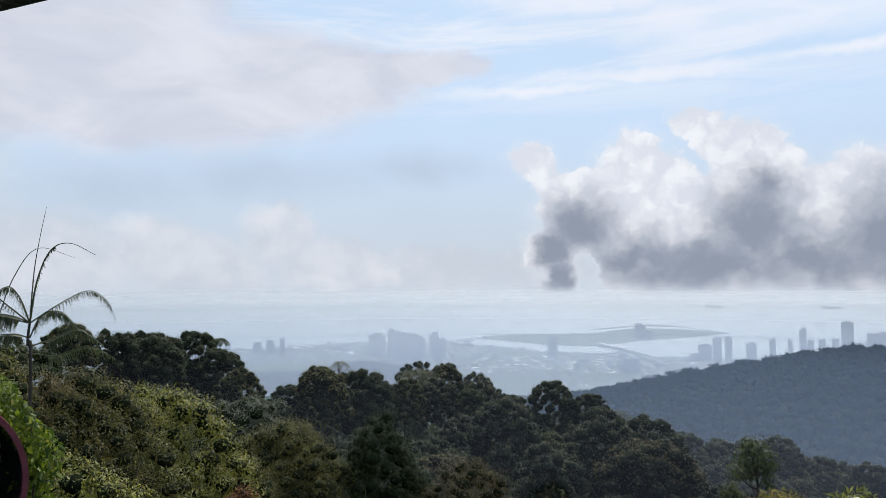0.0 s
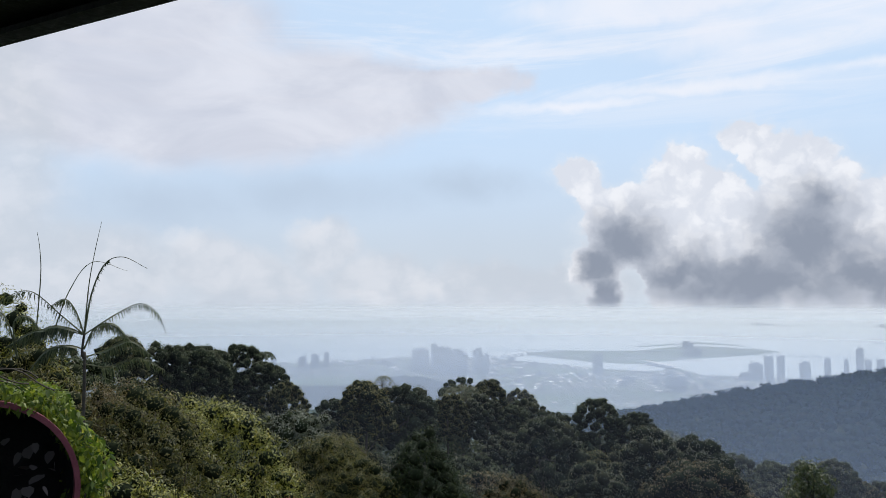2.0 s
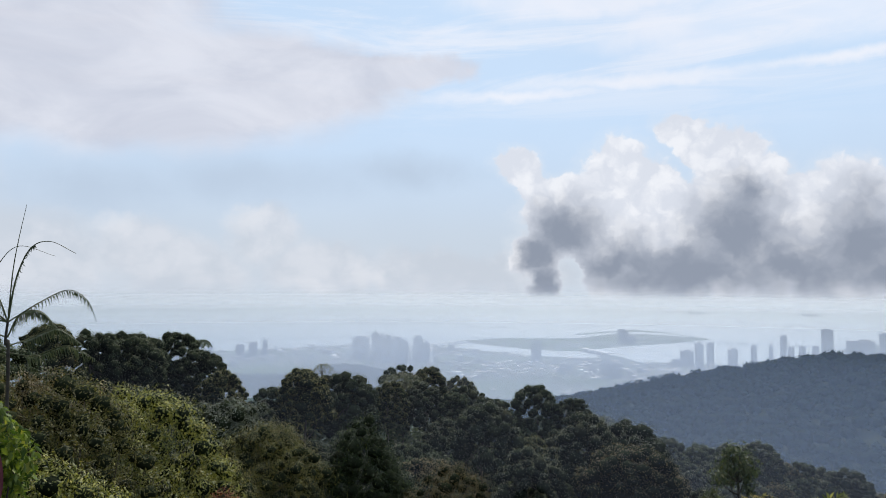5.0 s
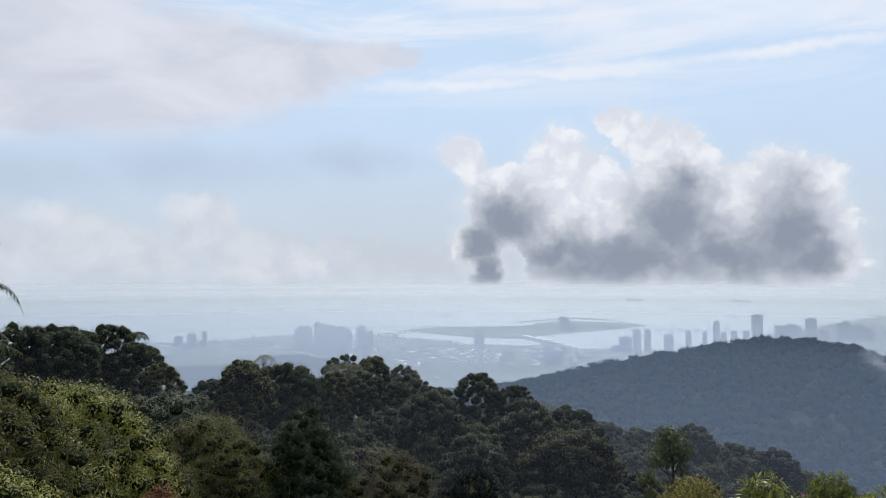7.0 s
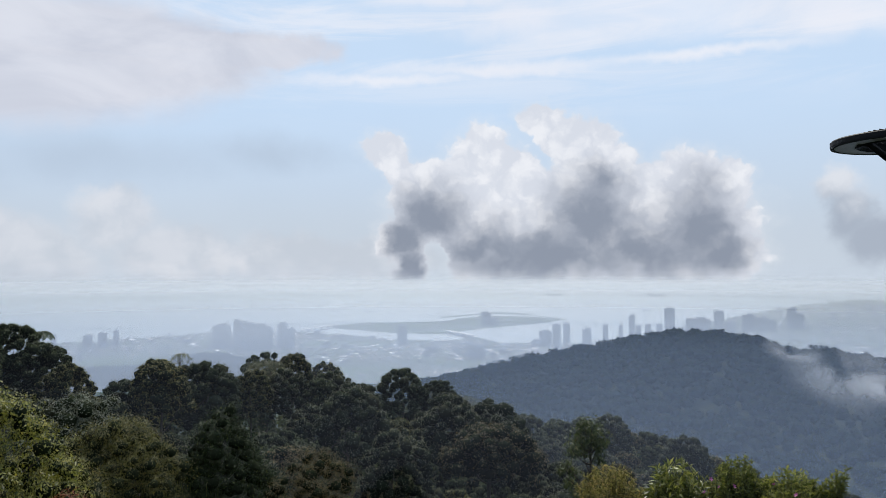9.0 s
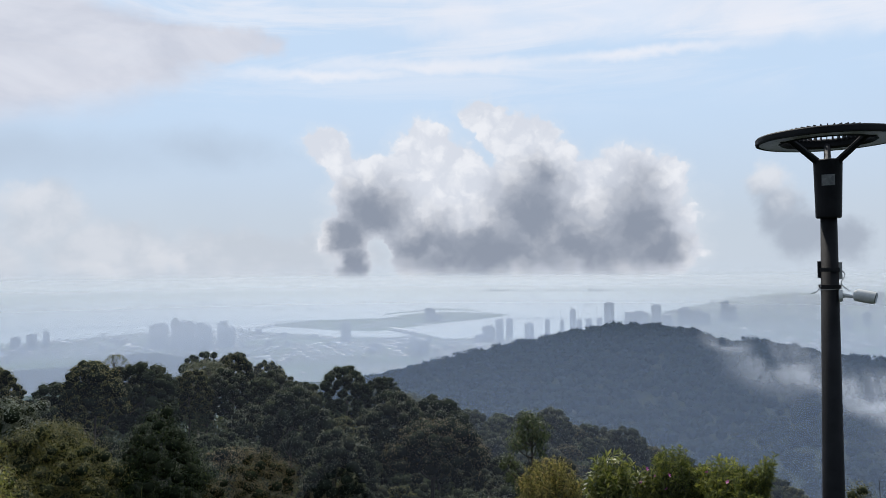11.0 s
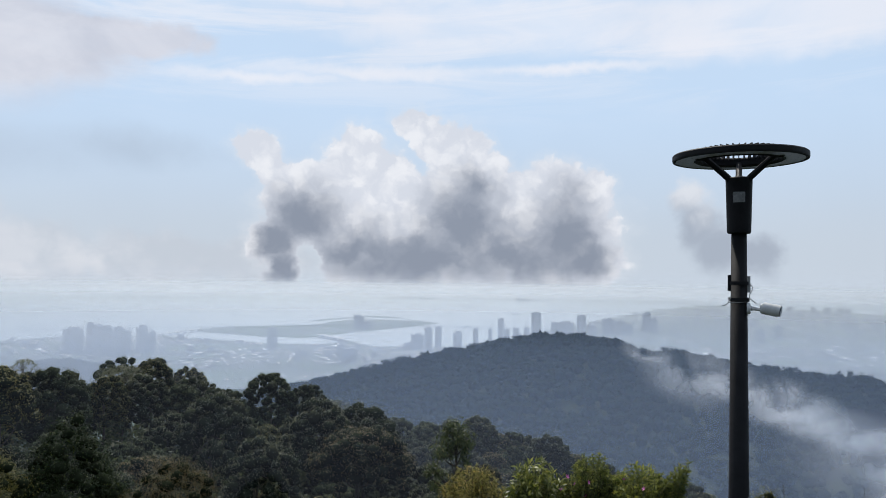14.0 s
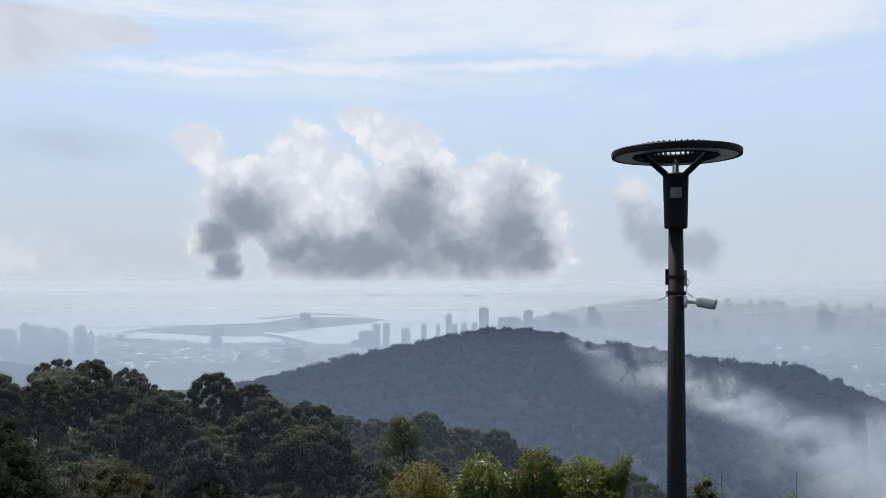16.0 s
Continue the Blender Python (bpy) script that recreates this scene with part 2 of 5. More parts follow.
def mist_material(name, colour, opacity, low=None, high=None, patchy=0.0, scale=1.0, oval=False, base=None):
    """A tinted sheet standing in for haze or mist: mostly see-through, lit by the sun and the sky."""
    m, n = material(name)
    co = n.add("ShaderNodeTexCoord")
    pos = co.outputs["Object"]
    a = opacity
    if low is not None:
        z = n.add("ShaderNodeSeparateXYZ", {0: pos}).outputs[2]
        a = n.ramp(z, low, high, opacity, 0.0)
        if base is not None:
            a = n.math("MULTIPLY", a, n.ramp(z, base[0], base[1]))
    if patchy:
        cloud = n.noise(pos, scale, 4.0, 0.52, 0.4)
        a = n.math("MULTIPLY", a, n.ramp(cloud, 0.38, 0.64, 1.0 - min(patchy, 1.0), 1.0))
    if oval:
        uvm = n.add("ShaderNodeUVMap").outputs[0]
        d = n.vec("LENGTH", n.vec("MULTIPLY", n.vec("SUBTRACT", uvm, (0.5, 0.5, 0)), (2.0, 2.0, 0)))
        d = n.math("ADD", d, n.math("MULTIPLY", n.math("SUBTRACT", n.noise(pos, scale * 0.6, 5.0), 0.5), 0.9))
        a = n.math("MULTIPLY", a, n.ramp(d, 0.95, 0.15))
    sheet_tint = n.add("ShaderNodeMixShader", {0: 0.78, 1: n.add("ShaderNodeBsdfDiffuse", {0: colour}), 2: n.add("ShaderNodeBsdfTranslucent", {0: colour})})
    finish(n, n.add("ShaderNodeMixShader", {0: a, 1: n.add("ShaderNodeBsdfTransparent"), 2: sheet_tint}))
    return m


LEAF_DEEP = leaf_material("leaf_deep", (0.023, 0.035, 0.02, 1), (0.078, 0.094, 0.057, 1), (0.16, 0.15, 0.11, 1), gloss=0.55, spec=0.2)
LEAF_GREY = leaf_material("leaf_grey", (0.05, 0.06, 0.048, 1), (0.138, 0.144, 0.116, 1), (0.24, 0.24, 0.2, 1), gloss=0.55, spec=0.25)
LEAF_OLIVE = leaf_material("leaf_olive", (0.03, 0.037, 0.015, 1), (0.15, 0.14, 0.052, 1), (0.2, 0.15, 0.07, 1), gloss=0.55, spec=0.2)
LEAF_BROWN = leaf_material("leaf_brown", (0.045, 0.042, 0.026, 1), (0.15, 0.12, 0.065, 1), (0.2, 0.12, 0.07, 1), gloss=0.55, spec=0.2)
LEAF_LUSH = leaf_material("leaf_lush", (0.045, 0.065, 0.02, 1), (0.24, 0.25, 0.085, 1), (0.34, 0.32, 0.12, 1), gloss=0.42, through_light=0.4, spec=0.4)
LEAF_SILVER = leaf_material("leaf_silver", (0.06, 0.075, 0.06, 1), (0.2, 0.215, 0.18, 1), (0.3, 0.31, 0.27, 1), gloss=0.5, through_light=0.2, spec=0.3)
LEAF_SUNNY = leaf_material("leaf_sunny", (0.028, 0.042, 0.013, 1), (0.225, 0.23, 0.056, 1), (0.3, 0.27, 0.07, 1), gloss=0.45, through_light=0.3, spec=0.3, odd_share=0.1)
LEAF_TAWNY = leaf_material("leaf_tawny", (0.05, 0.05, 0.02, 1), (0.27, 0.25, 0.11, 1), (0.36, 0.25, 0.13, 1), gloss=0.5, through_light=0.35, odd_share=0.15, spec=0.25)
LEAF_GLOSS = leaf_material("leaf_gloss", (0.009, 0.017, 0.007, 1), (0.022, 0.036, 0.012, 1), (0.09, 0.11, 0.025, 1), gloss=0.55, through_light=0.06, spec=0.12)
LEAF_RED = leaf_material("leaf_red", (0.09, 0.03, 0.02, 1), (0.24, 0.1, 0.055, 1), (0.2, 0.16, 0.05, 1))
LEAF_VINE = leaf_material("leaf_vine", (0.03, 0.06, 0.011, 1), (0.15, 0.2, 0.036, 1), (0.2, 0.2, 0.05, 1), gloss=0.5, through_light=0.42)
# Near-black green: the shade inside the crowns, put into the colour.
LEAF_SHADE = leaf_material("leaf_crown_shade", (0.012, 0.016, 0.01, 1), (0.022, 0.027, 0.016, 1), (0.03, 0.03, 0.02, 1), gloss=0.9, through_light=0.05, spec=0.0)
LEAF_FAR = leaf_material("leaf_far", (0.013, 0.019, 0.014, 1), (0.017, 0.023, 0.017, 1), (0.022, 0.024, 0.017, 1), gloss=0.9, through_light=0.12, spec=0.0)
BARK = mottled("bark", (0.035, 0.03, 0.024, 1), (0.085, 0.072, 0.058, 1), 1.5, 0.9)
PETAL = tinted("petal", (0.35, 0.05, 0.22, 1), (0.6, 0.18, 0.42, 1))

# ---- mesh helpers ----
rng = np.random.default_rng(7)


class Build:
    """Collects vertices and faces for one mesh."""

    def __init__(self):
        self.v, self.f = [], []
        self.count = 0

    def add(self, verts, faces):
        verts = np.asarray(verts, float)
        k = self.count
        self.v.append(verts)
        self.f.extend([tuple(i + k for i in f) for f in faces])
        self.count += len(verts)
        return self

    def mesh(self, name, mat, smooth=False):
        me = bpy.data.meshes.new(name)
        me.from_pydata(np.concatenate(self.v).tolist() if self.v else [], [], self.f)
        me.materials.append(mat)
        if smooth:
            me.polygons.foreach_set("use_smooth", [True] * len(me.polygons))
        me.update()
        return me

    def box(self, c, s, turn=0.0, taper=1.0):
        x, y, z = (a / 2 for a in s)
        q = np.array([(sx * x * t, sy * y * t, sz * z) for sz, t in ((-1, 1.0), (1, taper)) for sx, sy in ((-1, -1), (1, -1), (1, 1), (-1, 1))])
        a = radians(turn)
        r = np.array([[math.cos(a), -math.sin(a), 0], [math.sin(a), math.cos(a), 0], [0, 0, 1]])
        return self.add(q @ r.T + np.array(c), [(3, 2, 1, 0), (4, 5, 6, 7), (0, 1, 5, 4), (1, 2, 6, 5), (2, 3, 7, 6), (3, 0, 4, 7)])

    def tube(self, points, radii, sides=8, cap=True):
        p = np.asarray(points, float)
        d = np.gradient(p, axis=0)
        d /= np.linalg.norm(d, axis=1, keepdims=True) + 1e-9
        ref = np.array([0.31, 0.17, 0.93]) if abs(d[0, 2]) < 0.9 else np.array([1.0, 0.13, 0.0])
        a = np.cross(d, ref)
        a /= np.linalg.norm(a, axis=1, keepdims=True) + 1e-9
        b = np.cross(d, a)
        ang = np.arange(sides) * 2 * math.pi / sides
        rr = np.broadcast_to(np.asarray(radii, float), (len(p),))
        v = (p[:, None] + rr[:, None, None] * (np.cos(ang)[None, :, None] * a[:, None] + np.sin(ang)[None, :, None] * b[:, None])).reshape(-1, 3)
        f = [(i * sides + j, i * sides + (j + 1) % sides, (i + 1) * sides + (j + 1) % sides, (i + 1) * sides + j) for i in range(len(p) - 1) for j in range(sides)]
        if cap:
            f += [tuple(range(sides))[::-1], tuple(range((len(p) - 1) * sides, len(p) * sides))]
        return self.add(v, f)

    def spin(self, profile, sides=24, centre=(0, 0, 0)):
        """A turned solid from (radius, height) pairs; closed when the last pair repeats the first."""
        n_p = len(profile)
        ang = np.arange(sides) * 2 * math.pi / sides
        v = [(r * math.cos(a) + centre[0], r * math.sin(a) + centre[1], z + centre[2]) for r, z in profile for a in ang]
        f = [(i * sides + j, i * sides + (j + 1) % sides, (i + 1) * sides + (j + 1) % sides, (i + 1) * sides + j) for i in range(n_p - 1) for j in range(sides)]
        return self.add(v, f)

    def leaves(self, where, facing, length, width, droop=0.25, spread=0.7):
        """Pointed leaves, one folded four-cornered face each."""
        where, facing = np.asarray(where, float), np.asarray(facing, float)
        k = len(where)
        nrm = facing + rng.normal(0, spread, (k, 3))
        nrm /= np.linalg.norm(nrm, axis=1, keepdims=True) + 1e-9
        along = np.cross(nrm, rng.normal(0, 1, (k, 3)))
        along /= np.linalg.norm(along, axis=1, keepdims=True) + 1e-9
        along[:, 2] -= droop
        side = np.cross(nrm, along)
        le = (length * rng.uniform(0.6, 1.3, k))[:, None]
        wi = le * width / length / 2
        mid = where + along * le * 0.45
        v = np.stack([where, mid + side * wi - nrm * wi * 0.25, where + along * le, mid - side * wi - nrm * wi * 0.25], 1).reshape(-1, 3)
        base = self.count
        self.v.append(v)
        self.f.extend([(base + 4 * i, base + 4 * i + 1, base + 4 * i + 2, base + 4 * i + 3) for i in range(k)])
        self.count += 4 * k
        return self


def part(name, build, mat, parent=None, label="", smooth=False):
    ob = new(name, build.mesh(name, mat, smooth))
    ob.parent = parent
    return tagged(ob, label)


def thing(name, at, label, category, group="", kind="", turn=0.0, scale=1.0):
    ob = new(name)
    ob.empty_display_size = 0.2
    ob.matrix_basis = Matrix.Translation(at) @ pose(0, 0, 0, 0, 0, turn) @ Matrix.Scale(scale, 4)
    return tagged(ob, label, category, group, kind)


def ball(detail):
    bm = bmesh.new()
    bmesh.ops.create_icosphere(bm, subdivisions=detail, radius=1.0)
    v = np.array([q.co[:] for q in bm.verts])
    f = [tuple(q.index for q in face.verts) for face in bm.faces]
    bm.free()
    return v, f


BALL1, BALL2 = ball(1), ball(2)


def lump(v, amount, freq, seed):
    """Uneven copies of unit-ball vertices."""
    w = 1 + amount * np.array([noise.noise(Vector(q) * freq + Vector((seed, seed * 1.7, seed * 0.3))) for q in v])
    return v * w[:, None]


LUMPS = [(lump(BALL1[0], 0.5, 1.7, k * 3.1), BALL1[1]) for k in range(8)]
LUMPS_FINE = [(lump(BALL2[0], 0.45, 1.9, k * 2.3), BALL2[1]) for k in range(8)]

# ---- the lie of the land ----
# crest of the near forest: bearing, elevation of the tree tops, distance
CREST_AZ = (-60, -31, -27, -24, -19, -17, -14.5, -12, -8, -2, 1, 5, 8.8, 11.6, 15.7, 19.3, 23, 26.5, 31, 35, 39.6, 42.5, 60)
CREST_EL = (-4, -3.9, -3.4, -3.7, -3.8, -5.0, -7.2, -7.5, -7.3, -7.5, -8.0, -8.6, -8.4, -9.3, -10.5, -11.1, -11.5, -12.0, -13.1, -14.4, -15, -15.6, -19)
FAR_AZ, FAR_D = (-60, -31, -19, -12, 9, 15, 30, 45, 60), (55, 62, 72, 100, 110, 160, 185, 150, 120)
# the dark wooded hill across the valley
HILL_AZ = (-30, 0, 6, 10.4, 14.8, 19.2, 23.7, 26.3, 28.9, 32.3, 35, 37.2, 40.3, 42.6, 45.5, 48.8, 52, 54.8, 57.1, 64, 80)
HILL_EL = (-13, -13, -10.6, -9.2, -8.3, -7.1, -6.2, -5.35, -4.95, -4.95, -5.15, -6.0, -5.95, -6.5, -6.75, -7.15, -7.0, -8.3, -9.4, -12, -13)
# the shore: bearing, elevation below the horizon at which land gives way to water
SHORE_AZ = (-180, -40, -17, -12, -5.5, 0.4, 5.5, 8.3, 12.5, 14.2, 16.2, 22.5, 26.3, 30, 34, 38, 41, 44, 57, 90, 180)
SHORE_EL = (-4, -5.6, -5.45, -5.25, -4.9, -5.05, -5.5, -5.75, -5.85, -5.5, -6.0, -6.0, -5.5, -4.6, -3.6, -2.8, -2.3, -2.4, -2.6, -2.6, -4)
ISLE_AZ = (3.1, 5.4, 7.5, 10.8, 12.1, 13, 15, 18.2, 21.1)
ISLE_FAR = (-4.63, -4.44, -4.42, -4.36, -4.3, -4.1, -3.9, -3.95, -4.14)
ISLE_NEAR = (-4.79, -4.97, -5.17, -5.31, -5.22, -5.1, -4.86, -4.56, -4.19)


def sea_range(el_deg):
    return -SEA / np.tan(np.radians(-np.asarray(el_deg, float)))


def canopy(az, r):
    """Height of the tree tops of the near forest."""
    far = np.interp(az, FAR_AZ, FAR_D)
    top = far * np.tan(np.radians(np.interp(az, CREST_AZ, CREST_EL)))
    start = np.interp(az, (-40, -22, -12, -4, 20, 60), (-6.0, -7.5, -11.0, -13.5, -14.5, -15.0))
    t = np.clip((r - 24) / (far - 24), 0, 1)
    hollow = np.interp(az, (-30, -14, 0, 10, 30), (-1.0, -2.0, -2.5, -2.0, 0.0))
    return start + (top - start) * t + hollow * 4 * t * (1 - t)


def crown_drop(r):
    return np.interp(r, (24, 60, 120, 200), (8.0, 10.0, 10.5, 10.5))


def land(x, y):
    """Height of the ground."""
    x, y = np.asarray(x, float), np.asarray(y, float)
    r, az = np.hypot(x, y) + 1e-6, np.degrees(np.arctan2(x, y))
    far = np.interp(az, FAR_AZ, FAR_D)
    slope = canopy(az, r) - crown_drop(r)
    near = np.interp(r, (0, 3.4, 4.6, 9, 24), (-1.65, -1.65, -2.1, -4.6, -14.0))
    t = np.clip((r - 18) / 10, 0, 1)
    near = near * (1 - t) + slope * t
    ridge_d = 600.0
    ridge = ridge_d * np.tan(np.radians(np.interp(az, HILL_AZ, HILL_EL))) - 6
    foot = far + 120
    down = np.clip((r - far) / 120, 0, 1)
    down = down * down * (3 - 2 * down)
    valley = np.minimum(ridge - 25, -98)
    z = near + (valley - near) * down
    up = np.clip((r - foot) / np.maximum(ridge_d - foot, 50), 0, 1)
    z = z + (ridge - valley) * up ** 1.25 * (r > foot)
    fall = np.clip((r - ridge_d) / 320, 0, 1)
    plain = SEA + 1.5
    z = np.where(r > ridge_d, ridge + (plain - ridge) * (fall * fall * (3 - 2 * fall)), z)
    # low hills on the plain
    z = z + 30 * np.exp(-((az + 6.0) / 4.6) ** 2 - ((r - 1010) / 85) ** 2)
    z = z + 14 * np.exp(-((az + 15) / 5.0) ** 2 - ((r - 1030) / 90) ** 2)
    z = z + (5 + 3 * np.sin(az * 1.9) + 2 * np.sin(az * 4.3 + 1)) * np.exp(-((az + 12) / 8.0) ** 2 - ((r - 1500) / 110) ** 2)
    z = z + 18 * np.exp(-((az - 44) / 5.0) ** 2 - ((r - 2900) / 260) ** 2)
    z = z + 14 * np.exp(-((az - 58) / 9.0) ** 2 - ((r - 2650) / 260) ** 2)
    # shore and island
    shore = sea_range(np.interp(az, SHORE_AZ, SHORE_EL))
    wet = np.clip((r - shore) / 14, 0, 1)
    z = np.where(r > 950, z * (1 - wet) + (SEA - 3.0) * wet, z)
    a = sea_range(np.interp(az, ISLE_AZ, ISLE_NEAR))
    b = sea_range(np.interp(az, ISLE_AZ, ISLE_FAR))
    inside = (az > ISLE_AZ[0]) & (az < ISLE_AZ[-1]) & (r > a) & (r < b)
    z = np.where(inside, SEA + 2.2, z)
    b2 = sea_range(np.interp(az, (11.5, 13, 15.5, 18.2, 21.1), (-4.0, -3.86, -3.61, -3.71, -4.12)))
    a2 = b2 - np.interp(az, (11.5, 15, 21.1), (35, 60, 30))
    z = np.where((az > 11.5) & (az < 21.1) & (r > a2) & (r < b2), SEA + 2.0, z)
    return z


def land_at(x, y):
    return float(land(np.array([x]), np.array([y]))[0])


def ground_material():
    m, n = material("ground")
    pos = n.add("ShaderNodeNewGeometry").outputs["Position"]
    level = n.add("ShaderNodeSeparateXYZ", {0: pos}).outputs[2]
    one, two = n.noise(pos, 0.012, 6.0, 0.65), n.noise(pos, 0.09, 5.0, 0.7)
    woods = n.mix(two, (0.01, 0.015, 0.008, 1), (0.022, 0.028, 0.014, 1))
    town = n.mix(n.ramp(two, 0.35, 0.7), (0.045, 0.06, 0.045, 1), (0.12, 0.125, 0.12, 1))
    town = n.mix(n.ramp(one, 0.42, 0.6), town, (0.055, 0.08, 0.04, 1))
    c = n.mix(n.ramp(level, SEA + 14, SEA + 5), woods, town)
    p = n.add("ShaderNodeBsdfPrincipled", {"Base Color": c, "Roughness": 0.95, "Specular IOR Level": 0.1})
    n.plug(p.inputs["Normal"], n.add("ShaderNodeBump", {"Strength": 0.5, "Distance": 0.5, "Height": n.noise(pos, 0.6, 5.0)}))
    finish(n, p)
    return m


def sheet(rs, azs, height):
    r, a = np.meshgrid(rs, np.radians(azs), indexing="ij")
    x, y = r * np.sin(a), r * np.cos(a)
    v = np.stack([x, y, height(x, y)], -1).reshape(-1, 3)
    k = len(azs)
    f = [(i * k + j, i * k + (j + 1) % k, (i + 1) * k + (j + 1) % k, (i + 1) * k + j) for i in range(len(rs) - 1) for j in range(k)]
    return Build().add(v, [q[::-1] for q in f])


RS = np.concatenate([[0.0005], np.geomspace(0.8, 900, 120), np.geomspace(910, 2700, 170), np.geomspace(2760, 5600, 14)])
AZS = np.concatenate([np.arange(-180, -46, 6.0), np.arange(-46, 70, 0.55), np.arange(70, 180, 6.0)])
ground = part("ground", sheet(RS, AZS, land), ground_material(), smooth=True)
tagged(ground, "wooded hillside falling to a hazy coastal plain", "ground", kind="structure")

m, n = material("sea_water")
pos = n.add("ShaderNodeNewGeometry").outputs["Position"]
p = n.add("ShaderNodeBsdfPrincipled", {"Base Color": n.mix(n.noise(pos, 0.004, 4.0), (0.18, 0.21, 0.22, 1), (0.22, 0.255, 0.26, 1)), "Roughness": 0.45, "IOR": 1.33})
n.plug(p.inputs["Normal"], n.add("ShaderNodeBump", {"Strength": 0.02, "Distance": 0.2, "Height": n.noise(pos, 0.25, 3.0)}))
finish(n, p)
WATER = m
water = part("water", sheet(np.geomspace(940, 5600, 40), np.arange(-180, 180, 3.0), lambda x, y: 0 * x + SEA), WATER)
tagged(water, "calm pale sea strait under haze", "sea", kind="structure")

# ---- haze in the valley, over the town and over the strait, painted on tinted sheets ----
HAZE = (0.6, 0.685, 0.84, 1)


# A curved see-through sheet; its blue or pale tint imitates the haze of distance.
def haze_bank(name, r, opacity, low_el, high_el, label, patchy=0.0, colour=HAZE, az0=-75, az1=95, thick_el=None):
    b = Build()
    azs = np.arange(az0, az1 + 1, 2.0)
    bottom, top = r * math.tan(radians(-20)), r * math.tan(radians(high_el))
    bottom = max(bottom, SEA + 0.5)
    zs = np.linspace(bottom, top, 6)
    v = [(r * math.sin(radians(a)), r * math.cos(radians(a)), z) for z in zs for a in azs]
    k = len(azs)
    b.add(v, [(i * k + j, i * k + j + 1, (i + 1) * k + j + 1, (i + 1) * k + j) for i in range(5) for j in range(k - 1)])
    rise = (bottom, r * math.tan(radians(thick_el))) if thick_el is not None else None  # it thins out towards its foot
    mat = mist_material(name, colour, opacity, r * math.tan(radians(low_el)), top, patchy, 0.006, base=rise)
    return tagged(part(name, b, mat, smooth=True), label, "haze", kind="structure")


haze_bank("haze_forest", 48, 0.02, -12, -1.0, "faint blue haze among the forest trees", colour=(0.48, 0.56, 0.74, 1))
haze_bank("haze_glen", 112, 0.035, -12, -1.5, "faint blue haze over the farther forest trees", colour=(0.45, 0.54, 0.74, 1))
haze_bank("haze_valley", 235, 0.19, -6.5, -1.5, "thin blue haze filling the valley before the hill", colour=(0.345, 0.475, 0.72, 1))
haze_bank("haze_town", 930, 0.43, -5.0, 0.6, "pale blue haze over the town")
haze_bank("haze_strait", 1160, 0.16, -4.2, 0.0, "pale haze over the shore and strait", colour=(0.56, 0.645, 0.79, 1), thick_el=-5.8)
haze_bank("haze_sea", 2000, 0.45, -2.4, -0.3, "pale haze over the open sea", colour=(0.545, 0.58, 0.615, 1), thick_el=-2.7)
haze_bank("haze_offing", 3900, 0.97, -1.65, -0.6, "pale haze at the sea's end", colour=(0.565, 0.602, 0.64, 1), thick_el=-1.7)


def mist_patch(az, el, d, wide, high, opacity, lean=0.0, scale=0.02, patchy=1.0):
    """A drifting wisp of cloud: a bowed sheet, thin at its rim."""
    b = Build()
    us, vs = np.linspace(0, 1, 13), np.linspace(0, 1, 7)
    c = place(az, el, d)
    a = radians(az)
    right, ahead = Vector((math.cos(a), -math.sin(a), 0)), Vector((math.sin(a), math.cos(a), 0))
    v = []
    for q in vs:
        for u in us:
            s, h = (u - 0.5) * wide, (q - 0.5) * high
            v.append(tuple(right * s + Vector((0, 0, h + s * lean)) + ahead * (math.sin(u * 5 + d) * wide * 0.06 + h * 0.35)))
    b.add(v, [(i * 13 + j, i * 13 + j + 1, (i + 1) * 13 + j + 1, (i + 1) * 13 + j) for i in range(6) for j in range(12)])
    me = b.mesh("mist", mist_material("drifting_mist", (0.88, 0.91, 0.96, 1), opacity, patchy=patchy, scale=scale, oval=True), True)
    lay = me.uv_layers.new(name="UVMap")
    co = [(us[i % 13], vs[i // 13]) for i in range(91)]
    for loop in me.loops:
        lay.data[loop.index].uv = co[loop.vertex_index]
    ob = new("drifting_mist", me)
    ob.location = c
    return tagged(ob, "white wisp of cloud drifting before the wooded hill", "mist", "drifting mist", "stuff")


mist_patch(47.0, -9.3, 300, 50, 24, 1.0, -0.1, 0.05)
mist_patch(51.0, -10.7, 290, 50, 20, 1.0, -0.1, 0.045)
mist_patch(56.8, -12.4, 300, 62, 44, 1.0, 0.15, 0.03, 0.75)
mist_patch(58.5, -13.4, 275, 64, 50, 1.0, 0.1, 0.035, 0.7)
mist_patch(53.2, -12.2, 265, 40, 26, 0.8, -0.1, 0.045, 0.9)
mist_patch(44.0, -8.2, 400, 56, 24, 0.6, -0.15, 0.04)
mist_patch(37.5, -6.1, 470, 44, 17, 0.6, -0.15, 0.06)
mist_patch(41.0, -7.6, 430, 90, 44, 0.5, -0.1, 0.04)
mist_patch(60.0, -12.0, 285, 52, 40, 1.0, 0.1, 0.035, 0.8)
mist_patch(48.6, -10.0, 295, 44, 22, 1.0, -0.15, 0.04, 0.8)
mist_patch(54.0, -13.4, 282, 90, 46, 0.5, -0.2, 0.03, 0.6)
mist_patch(59.0, -14.2, 270, 80, 60, 0.9, 0.0, 0.03, 0.6)
bank = mist_patch(-4, -4.2, 1260, 520, 120, 0.3, 0.0, 0.003, 0.5)
bank["label"] = "pale fog bank lying over the far shore"
bank = mist_patch(58, -4.4, 1250, 760, 150, 0.28, 0.0, 0.003, 0.3)
bank["label"] = "pale blue haze lying over the far town"

# ---- trees ----


